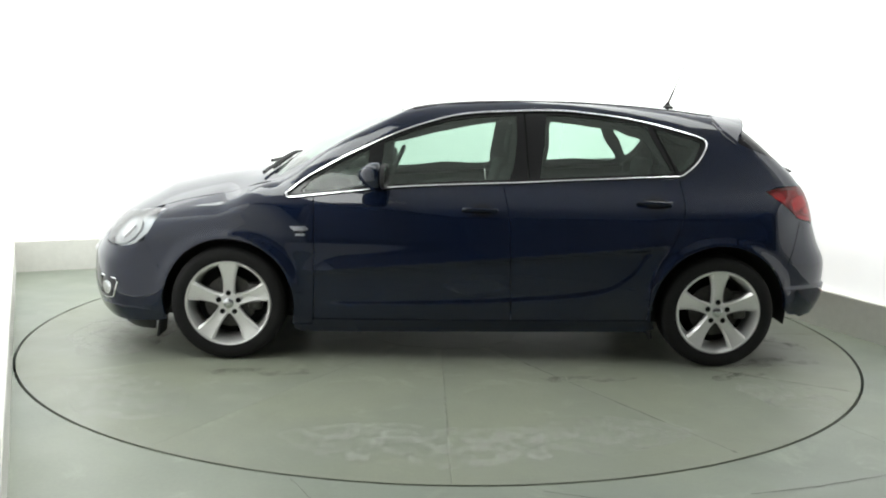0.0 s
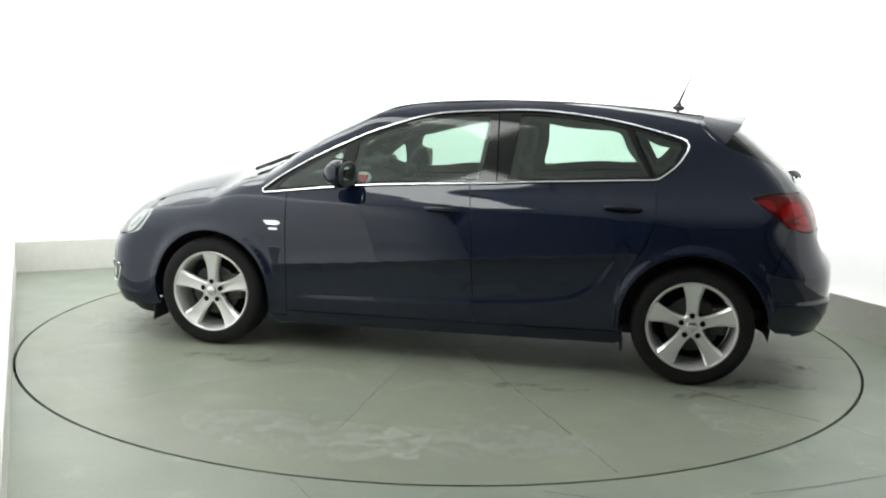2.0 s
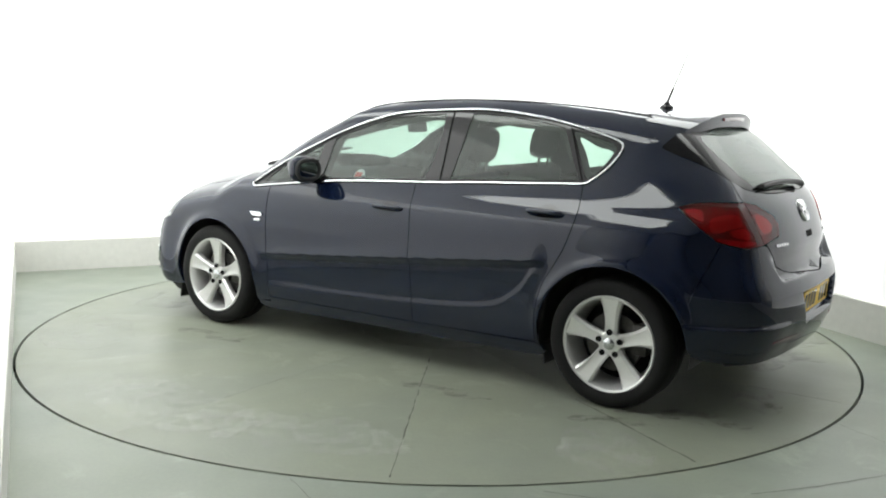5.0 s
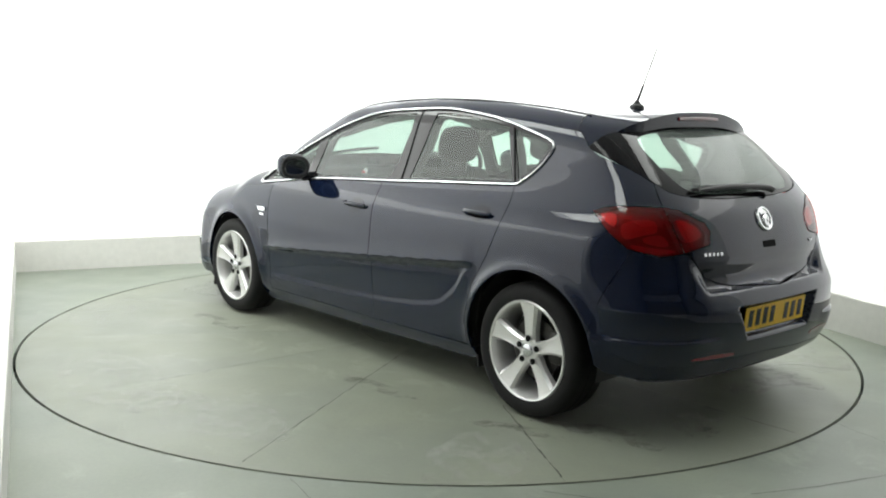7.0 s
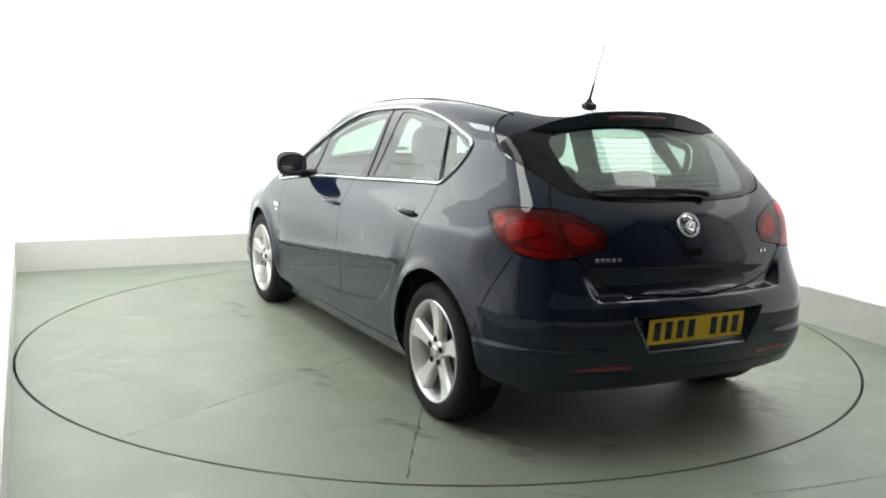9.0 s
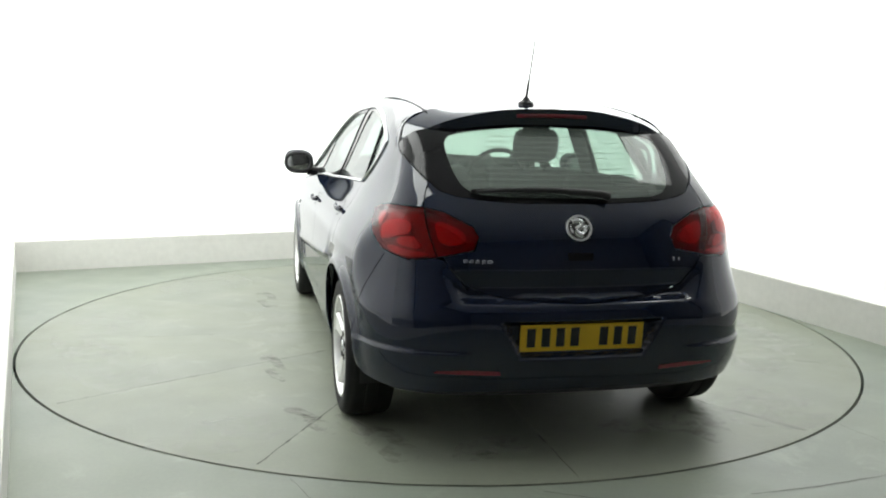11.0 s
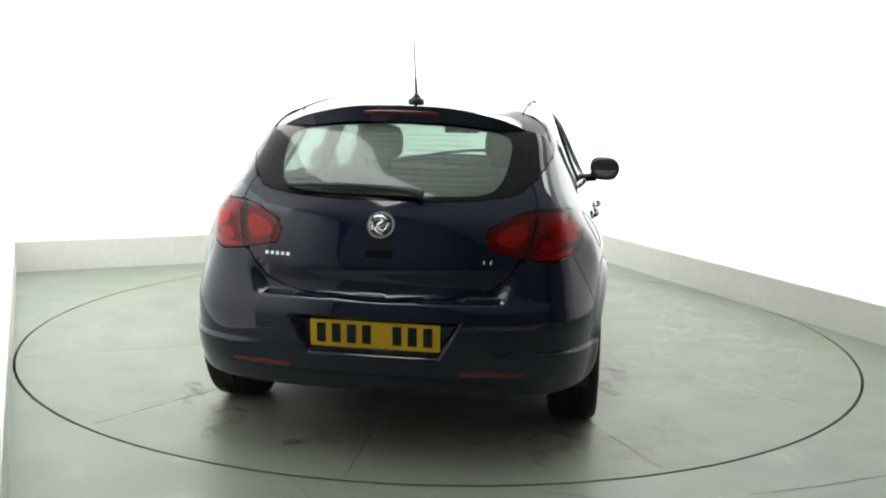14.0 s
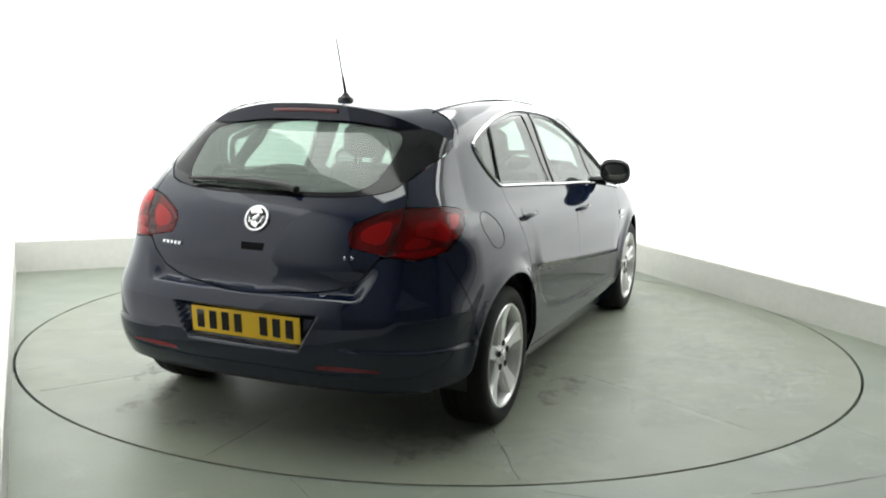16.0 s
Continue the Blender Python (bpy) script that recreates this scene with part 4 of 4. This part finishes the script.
    for n in range(11):
        z = 1.075 + 0.021 * n
        line = on_body("tail", [(u, z) for u in np.linspace(-0.62, 0.62, 13)], -0.006)
        t = tube(line, 0.0013, 4)
        me = bpy.data.meshes.new("line")
        t.to_mesh(me)
        t.free()
        bm.from_mesh(me)
        bpy.data.meshes.remove(me)
    part("heater_lines", bm, M_HEADLINE, window, "fine heater lines")
    wiper = part("rear_wiper", tube(on_body("rear", [(0.40, 1.052), (0.30, 1.058), (0.15, 1.060), (0.0, 1.055), (-0.12, 1.045), (-0.15, 1.036)], 0.026), [0.006, 0.009, 0.011, 0.013, 0.015, 0.017], 10, flat=1.2), M_BLACK, car, "black rear wiper")
    part("wiper_blade", tube(on_body("rear", [(0.42, 1.060), (0.28, 1.068), (0.10, 1.070), (-0.02, 1.066)], 0.012), 0.008, 6), M_RUBBER, wiper)
    # roof spoiler: its front edge lies on the roof, its rear edge stands free
    edge_front = curve(onto("top", [(-1.40, 0.0), (-1.385, 0.25), (-1.34, 0.42), (-1.315, 0.49)]).tolist() + onto("side", [(-1.325, 1.345), (-1.355, 1.305), (-1.400, 1.262), (-1.450, 1.224)]).tolist(), 0.012)
    edge_rear = curve([(-1.600, 0.0, 1.402), (-1.592, 0.20, 1.395), (-1.570, 0.38, 1.363), (-1.540, 0.49, 1.328), (-1.508, 0.57, 1.286), (-1.484, 0.622, 1.248), (-1.470, 0.650, 1.222)], 0.012)

    def even(line, n):
        p = np.array(line)
        d = np.concatenate([[0], np.cumsum(np.linalg.norm(np.diff(p, axis=0), axis=1))])
        return np.stack([np.interp(np.linspace(0, d[-1], n), d, p[:, k]) for k in range(3)], 1)
    a, b = even(edge_front, 30), even(edge_rear, 30)
    sections = []
    for k in range(30):
        q = k / 29
        n = body_normal(a[k][None])[0]
        f, r = a[k] + n * 0.002, b[k]
        thick = 0.066 * (1 - q ** 2.2) + 0.004
        mid = f * 0.5 + r * 0.5 + n * 0.006 * (1 - q)
        near = f * 0.12 + r * 0.88 + n * 0.004 * (1 - q)
        low = r - np.array([-0.022 * (1 - q), 0, thick])
        sections.append([f - n * 0.015, f, mid, near, r, low, f * 0.35 + low * 0.65 - n * 0.006, f * 0.7 + low * 0.3 - n * 0.012])
    bm = bmesh.new()
    rows = [[bm.verts.new((p[0], -p[1], p[2])) for p in sec] for sec in sections[:0:-1]] + [[bm.verts.new(p) for p in sec] for sec in sections]
    for p, q in zip(rows, rows[1:]):
        for n in range(8):
            m = (n + 1) % 8
            bm.faces.new((p[n], p[m], q[m], q[n]))
    bm.faces.new(rows[0])
    bm.faces.new(rows[-1])
    bmesh.ops.recalc_face_normals(bm, faces=bm.faces)
    spoiler = part("roof_spoiler", smooth(bm, 42), M_PAINT, car)
    brake = [(-1.596 + 0.2 * y * y, y, 1.372 - 0.16 * y * y) for y in np.linspace(-0.16, 0.16, 9)]
    part("brake_lamp", tube(brake, 0.009, 8, flat=0.6), M_REDDARK, spoiler, "dark red high brake lamp")
    # badge, handle recess as a flat patch of painted shade, lettering as plain bars
    mid = onto("rear", [(0.0, 0.930)])[0]
    nrm = body_normal(mid[None])[0]
    turn = Vector(nrm).to_track_quat("Y", "Z").to_matrix().to_4x4()
    badge = part("tailgate_badge", lathe([(0.044, 0.006), (0.047, 0.010), (0.055, 0.010), (0.058, 0.005), (0.058, -0.004), (0.044, -0.004)], 40, True), M_CHROME, car, "round chrome badge")
    badge.matrix_basis = Matrix.Translation(mid) @ turn
    part("badge_ground", lathe([(0.0, 0.004), (0.046, 0.003), (0.046, -0.004)], 32), M_STEEL, badge, "grey badge ground")
    part("badge_relief", tube(curve([(0.030, 0.004, 0.026), (0.004, 0.006, 0.032), (-0.014, 0.007, 0.020), (-0.004, 0.008, 0.004), (0.012, 0.008, -0.006), (0.008, 0.007, -0.022), (-0.014, 0.006, -0.030)], 0.008), 0.0125, 10, flat=0.6), M_CHROME, badge, "raised chrome relief")
    part("badge_relief", tube(curve([(-0.034, 0.004, 0.010), (-0.026, 0.006, -0.006), (-0.020, 0.006, -0.020)], 0.008), 0.008, 8, flat=0.6), M_CHROME, badge)
    part("badge_relief", tube(curve([(0.034, 0.004, 0.012), (0.034, 0.006, -0.004), (0.028, 0.006, -0.020)], 0.008), 0.0065, 8, flat=0.6), M_CHROME, badge)
    panel("boot_grip_shade", "rear", [(0.055, 0.836), (-0.055, 0.836), (-0.052, 0.806), (0.052, 0.806)], M_PIT, tailgate, 0.02, lift=0.001, depth=0.002, label="flat black patch painting the shade in the boot handle recess")
    for y, w, count, gaps in ((0.420, 0.120, 5, ()), (-0.43, 0.042, 3, (1,))):
        p = onto("rear", [(y, 0.803)])[0]
        part("lettering", bar_strip(count, w, 0.014, 0.003, gaps, pose(p[0] - 0.003, y, 0.803, 0, 8, -12 if y > 0 else 12)), M_CHROME, tailgate, "small chrome lettering")
    # number plate
    base = pose(-2.062, 0, 0.507, 0, -5)
    plate = part("number_plate", box(bmesh.new(), (0.005, 0.520, 0.111), base, 0.002), M_YELLOW, car, "yellow number plate with dark bars")
    me = bpy.data.meshes.new("plate_bar")
    bm = box(bmesh.new(), (0.002, 0.036, 0.078), Matrix(), 0.0006, 1)
    bm.to_mesh(me)
    bm.free()
    for n in (0, 1, 2, 3, 5, 6, 7):
        part("plate_bar", me, M_GLOSSBLACK, plate).matrix_basis = base @ pose(-0.0034, 0.215 - 0.061 * n, 0.002)
    part("plate_frame", box(bmesh.new(), (0.012, 0.30, 0.012), base @ pose(0.002, 0, -0.062), 0.002), M_BLACK, plate, "black plate holder")


def build_nose(car):
    arch = turned([(AXLE + math.sqrt(0.360 ** 2 - (z - WHEEL_Z) ** 2), z) for z in (0.37, 0.314, 0.26, 0.21)], "side", "nose")
    lamp_low = [(0.545, 0.655), (0.635, 0.606), (0.772, 0.598), (0.888, 0.618)]
    edge = turned([(1.797, 0.645), (1.777, 0.60), (1.724, 0.50), (1.684, 0.41)], "side", "nose")
    grille = [(0.0, 0.56), (0.20, 0.56), (0.30, 0.52), (0.26, 0.45), (0.0, 0.44)]
    lower = [(0.0, 0.36), (0.30, 0.36), (0.38, 0.32), (0.36, 0.24), (0.0, 0.23)]
    fog = [(0.66, 0.425), (0.80, 0.425), (0.82, 0.41), (0.79, 0.32), (0.72, 0.305), (0.64, 0.315)]
    outline = rear_both([(0.0, 0.775), (0.25, 0.772), (0.42, 0.770), (0.55, 0.768)] + lamp_low + edge + arch + [(1.0, 0.2), (0.6, 0.19), (0.0, 0.18)])
    bumper = panel("front_bumper", "nose", outline, M_PAINT, car, 0.03, depth=0.02, holes=[rear_both(grille), rear_both(lower)])
    panel("grille", "nose", rear_both(grille), M_BLACK, bumper, 0.04, lift=-0.02, label="black front grille")
    panel("lower_grille", "nose", rear_both(lower), M_BLACK, bumper, 0.04, lift=-0.02, label="black lower grille")
    part("grille_bar", tube(on_body("nose", [(u, 0.51 + 0.05 * u * u) for u in np.linspace(-0.29, 0.29, 15)], 0.006), 0.016, 8, flat=0.6), M_CHROME, bumper, "chrome grille bar")
    panel("chin", "nose", rear_both([(0.0, 0.178), (0.6, 0.188), (0.98, 0.198), (0.95, 0.13), (0.5, 0.12), (0.0, 0.12)]), M_BLACK, bumper, 0.05, lift=-0.02, depth=0.02, label="black plastic chin")
    for mirror in (False, True):
        shell = panel("headlamp", "nose", [(0.550, 0.660), (0.635, 0.612), (0.772, 0.604), (0.885, 0.624), (0.960, 0.718), (0.990, 0.806), (0.895, 0.806), (0.683, 0.780), (0.56, 0.765)], M_LENS, car, 0.03, lift=0.001, depth=0.003, mirror=mirror, label="clear headlamp with a chrome reflector")
        panel("reflector", "nose", [(0.56, 0.660), (0.64, 0.618), (0.772, 0.610), (0.88, 0.630), (0.950, 0.718), (0.975, 0.800), (0.895, 0.800), (0.683, 0.774), (0.57, 0.758)], M_BOWL, shell, 0.03, lift=-0.035, depth=0.02, mirror=mirror, label="silver reflector bowl")
        panel("lamp_bezel", "nose", curve([(0.66, 0.735), (0.80, 0.755), (0.87, 0.71), (0.83, 0.64), (0.70, 0.625), (0.64, 0.66)], 0.02, True), M_HOUSING, shell, 0.03, lift=-0.028, depth=0.006, mirror=mirror, label="grey lamp bezel")
        panel("projector", "nose", [(0.72, 0.715), (0.80, 0.722), (0.80, 0.69), (0.775, 0.655), (0.735, 0.66)], M_CELL, shell, 0.02, lift=-0.018, depth=0.010, mirror=mirror, label="bright headlamp projector")
        light = panel("fog_lamp", "nose", fog, M_GLOSSBLACK, car, 0.03, lift=0.001, depth=0.004, mirror=mirror, label="fog lamp in a dark bezel")
        panel("fog_glass", "nose", curve([(0.70, 0.395), (0.76, 0.40), (0.775, 0.365), (0.745, 0.33), (0.695, 0.34), (0.68, 0.37)], 0.015, True), M_LAMP, light, 0.02, lift=0.004, depth=0.003, mirror=mirror, label="silver fog lamp bowl")
        part("fog_trim", tube(on_body("nose", fog, 0.003, mirror), 0.005, 6, closed=True), M_CHROME, light, "chrome fog lamp surround")
        part("bumper_blade", tube(on_body("nose", [(0.60, 0.272), (0.70, 0.277), (0.80, 0.28), (0.90, 0.275), (0.98, 0.262)], 0.0, mirror), [0.004, 0.009, 0.010, 0.008, 0.003], 8), M_PAINT, bumper)


def build_chassis(car):
    bm = bmesh.new()
    box(bm, (3.40, 1.08, 0.07), pose(0.16, 0, 0.205), 0.02)
    box(bm, (1.9, 1.60, 0.06), pose(0, 0, 0.20), 0.02)
    box(bm, (0.40, 1.16, 0.06), pose(-1.74, 0, 0.335), 0.02)
    part("floor_pan", bm, M_BLACK, car, "black underbody")
    # unseen boxes added under the bonnet to keep light from passing through
    bm = bmesh.new()
    box(bm, (0.95, 1.08, 0.52), pose(1.50, 0, 0.48), 0.05)
    box(bm, (0.10, 1.40, 0.62), pose(1.00, 0, 0.55), 0.02)
    part("engine_bay_block", bm, M_BLACK, car, "unseen black boxes blocking light through the engine bay")
    bm = bmesh.new()
    box(bm, (0.62, 1.08, 0.42), pose(-1.58, 0, 0.46), 0.03)
    part("boot_floor", bm, M_TRIM, car, "dark boot lining")
    for x in (AXLE, -AXLE):
        part("axle", tube([(x, -0.70, 0.30), (x, 0.70, 0.30)], 0.035, 10), M_PIT, car)
    part("silencer", tube([(-1.72, -0.35, 0.315), (-1.72, 0.30, 0.315)], 0.045, 12, flat=1.3), M_STEEL, car, "grey exhaust silencer")


def seat(car, x, y, wide, name, top):
    bm = bmesh.new()
    box(bm, (0.50, wide, 0.15), pose(x + 0.24, y, 0.50, 0, -6), 0.05, 3)
    s = part(name, smooth(bm, 50), M_FABRIC, car, "dark grey fabric seat")
    bm = bmesh.new()
    box(bm, (0.14, wide, top - 0.50), pose(x - 0.07, y, (top + 0.50) / 2, 0, -14), 0.05, 3)
    part("backrest", smooth(bm, 50), M_FABRIC, s)
    return s


def headrest(owner, x, y, z, w, h):
    bm = bmesh.new()
    bmesh.ops.create_uvsphere(bm, u_segments=20, v_segments=14, radius=1)
    for v in bm.verts:
        v.co = [math.copysign(abs(c) ** 0.6, c) * r for c, r in zip(v.co, (0.05, w / 2, h / 2))]
    bmesh.ops.transform(bm, matrix=pose(x, y, z, 0, -10), verts=bm.verts)
    rest = part("headrest", smooth(bm, 80), M_FABRIC, owner)
    for d in (-0.06, 0.06):
        part("post", box(bmesh.new(), (0.012, 0.012, 0.14), pose(x + 0.01, y + d, z - h / 2 - 0.04, 0, -10)), M_STEEL, owner)


def build_cabin(car):
    for y in (0.37, -0.37):
        s = seat(car, -0.12, y, 0.50, "front_seat", 1.06)
        headrest(s, -0.30, y, 1.19, 0.27, 0.20)
    bench = seat(car, -0.98, 0.0, 1.22, "rear_bench", 0.98)
    for y in (0.36, -0.36):
        headrest(bench, -1.16, y, 1.03, 0.25, 0.13)
    outline = [(1.10, 0.93), (0.95, 0.985), (0.78, 1.005), (0.70, 0.99), (0.66, 0.90), (0.70, 0.70), (0.80, 0.55), (1.05, 0.55)]
    dash = prism(outline, 1.34, Matrix(((1, 0, 0, 0), (0, 0, 1, -0.67), (0, 1, 0, 0), (0, 0, 0, 1))), 0.012)
    board = part("dashboard", dash, M_TRIM, car, "dark grey dashboard")
    part("instrument_hood", box(bmesh.new(), (0.20, 0.36, 0.07), pose(0.73, -0.37, 1.015, 0, 8), 0.03, 3), M_TRIM, board)
    part("screen_hood", box(bmesh.new(), (0.12, 0.30, 0.06), pose(0.80, 0.0, 1.02, 0, 8), 0.025, 3), M_TRIM, board)
    ring_points = [(0.0, 0.185 * math.cos(a), 0.185 * math.sin(a)) for a in np.linspace(0, 2 * math.pi, 33)[:-1]]
    wheel_part = part("steering_wheel", tube(ring_points, 0.015, 10, closed=True, up=(1, 0, 0)), M_TRIM, car, "black steering wheel")
    wheel_part.matrix_basis = pose(0.50, -0.37, 0.955, 0, -24)
    bm = bmesh.new()
    box(bm, (0.05, 0.13, 0.11), pose(0.015, 0, 0), 0.02, 3)
    box(bm, (0.02, 0.34, 0.035), pose(0.01, 0, 0), 0.008)
    box(bm, (0.02, 0.05, 0.18), pose(0.01, 0, -0.09), 0.008)
    part("hub", bm, M_TRIM, wheel_part)
    part("column", tube([(0.02, 0, 0), (0.28, 0, -0.03)], 0.045, 10), M_TRIM, wheel_part)
    part("console", box(bmesh.new(), (0.95, 0.20, 0.36), pose(0.25, 0, 0.42), 0.03), M_TRIM, car, "dark centre console")
    bm = box(bmesh.new(), (0.022, 0.22, 0.065), pose(0.43, -0.01, 1.262, 0, 6, 6), 0.01, 3)
    m = part("rear_view_mirror", smooth(bm, 40), M_BLACK, car, "black rear-view mirror")
    part("stalk", tube([(0.44, -0.01, 1.28), (0.475, -0.01, 1.345)], 0.012, 8), M_BLACK, m)
    part("parcel_shelf", box(bmesh.new(), (0.46, 1.05, 0.02), pose(-1.46, 0, 0.965, 0, 2), 0.006), M_TRIM, car, "dark parcel shelf")
    bm = bmesh.new()
    for k in range(20):
        a = 2 * math.pi * k / 20
        bm.verts.new((0.0, 0.075 * math.cos(a), 0.045 * math.sin(a)))
    bm.faces.new(bm.verts)
    g = bmesh.ops.extrude_face_region(bm, geom=list(bm.faces))
    bmesh.ops.translate(bm, vec=(0.008, 0, 0), verts=[v for v in g["geom"] if isinstance(v, bmesh.types.BMVert)])
    bmesh.ops.recalc_face_normals(bm, faces=bm.faces)
    card = part("dash_tag", bm, M_WHITE, board, "white oval tag with a red middle")
    card.matrix_basis = pose(0.60, 0.36, 0.955, 0, -30, 60)
    part("tag_middle", box(bmesh.new(), (0.022, 0.10, 0.058), pose(0.004, 0, -0.004), 0.006), M_TAG, card)


def build_wheel(car):
    """The front left wheel: alloy rim with five broad spokes, tyre, black bolt-hole discs, brake."""
    rim = lathe([(0.2345, 0.100), (0.229, 0.107), (0.221, 0.104), (0.215, 0.094), (0.208, 0.06), (0.200, 0.0), (0.205, -0.09), (0.228, -0.10), (0.232, -0.095)], 72)
    wheel = part("wheel", rim, M_ALLOY, car, "silver five-spoke alloy wheel with a black tyre")
    wheel.matrix_basis = pose(AXLE, 0.780, TYRE_R)
    o = TYRE_R
    tyre = lathe([(0.229, 0.088), (0.2355, 0.103), (0.250, 0.1085), (0.270, 0.1105), (0.288, 0.107), (o - 0.0115, 0.098), (o - 0.0035, 0.086), (o, 0.066), (o, 0.030), (o - 0.0045, 0.028), (o - 0.0045, 0.022), (o, 0.020),
                  (o, -0.020), (o - 0.0045, -0.022), (o - 0.0045, -0.028), (o, -0.030), (o, -0.066), (o - 0.0035, -0.086), (o - 0.0135, -0.100), (0.27, -0.110), (0.238, -0.104), (0.228, -0.09)], 72)
    part("tyre", tyre, M_RUBBER, wheel, "black rubber tyre")
    stations = [(0.022, 0.030, 0.078), (0.05, 0.033, 0.083), (0.085, 0.031, 0.085), (0.125, 0.034, 0.087), (0.165, 0.042, 0.091), (0.200, 0.053, 0.098), (0.223, 0.061, 0.104)]
    bm = bmesh.new()
    rows = []
    for r, w, y in stations:
        rows.append([bm.verts.new((px, py, r)) for px, py in ((-w, y - 0.040), (-w, y - 0.012), (-w * 0.72, y), (0, y - 0.005), (w * 0.72, y), (w, y - 0.012), (w, y - 0.040))])
    for p, q in zip(rows, rows[1:]):
        for n in range(6):
            bm.faces.new((p[n], p[n + 1], q[n + 1], q[n]))
        bm.faces.new((p[6], p[0], q[0], q[6]))
    bm.faces.new(rows[0])
    bm.faces.new(rows[-1])
    bmesh.ops.recalc_face_normals(bm, faces=bm.faces)
    me = bpy.data.meshes.new("spoke")
    smooth(bm, 32).to_mesh(me)
    bm.free()
    # flat black disc that paints the shade of a bolt hole
    bolt = bpy.data.meshes.new("lug_hole_shade")
    bm = lathe([(0.0, 0.0), (0.0145, 0.0), (0.0145, 0.004), (0.0, 0.004)], 16)
    bm.to_mesh(bolt)
    bm.free()
    for n in range(5):
        a = 72 * n
        part("spoke", me, M_ALLOY, wheel).matrix_basis = pose(0, 0, 0, 0, a)
        part("lug_hole_shade", bolt, M_PIT, wheel, "black disc painting the shade in a wheel bolt hole").matrix_basis = pose(0, 0, 0, 0, a) @ pose(0, 0.0875, 0.056)
    part("hub_plate", lathe([(0.0, 0.084), (0.052, 0.084), (0.060, 0.078), (0.060, 0.05)], 32), M_ALLOY, wheel)
    part("centre_cap", lathe([(0.0, 0.097), (0.022, 0.096), (0.028, 0.092), (0.029, 0.084)], 28), M_LAMP, wheel, "silver centre cap")
    part("brake_disc", lathe([(0.05, 0.03), (0.142, 0.03), (0.142, 0.008), (0.05, 0.008)], 48, True), M_STEEL, wheel, "grey steel brake disc")
    part("drum", lathe([(0.0, 0.045), (0.068, 0.045), (0.075, 0.03), (0.075, -0.02)], 32), M_STEEL, wheel)
    part("backing_plate", lathe([(0.0, -0.03), (0.19, -0.03), (0.19, -0.04)], 40), M_PIT, wheel, "black backing plate")
    part("caliper", smooth(box(bmesh.new(), (0.075, 0.07, 0.15), pose(-0.135, 0.022, 0.03), 0.015, 2)), M_STEEL, wheel, "grey brake caliper")
    for x, s in ((-AXLE, 1), (AXLE, -1), (-AXLE, -1)):
        copy_thing(wheel, pose(x, s * 0.780, TYRE_R, 0, 0, 0 if s > 0 else 180))


CAR_MIDDLE = (0.169, 0.066)
TURN_START, TURN_RATE = 181.414, -7.119


def car_pose(t):
    return pose(0, 0, 0, 0, 0, TURN_START + TURN_RATE * t) @ pose(-CAR_MIDDLE[0], -CAR_MIDDLE[1], 0)


CAR = thing("car", "navy blue five-door hatchback parked on the turntable", "car", m=car_pose(0))
build_side(CAR, False)
build_side(CAR, True)
build_top(CAR)
build_tail(CAR)
build_nose(CAR)
build_chassis(CAR)
build_cabin(CAR)
build_wheel(CAR)


def motions():
    """The turntable and the car on it turn at one even rate."""
    times = [0.5 * k for k in range(33)]
    walk(TURNTABLE, [(t, pose(0, 0, 0, 0, 0, TURN_START + TURN_RATE * t)) for t in times])
    walk(CAR, [(t, car_pose(t)) for t in times])


motions()
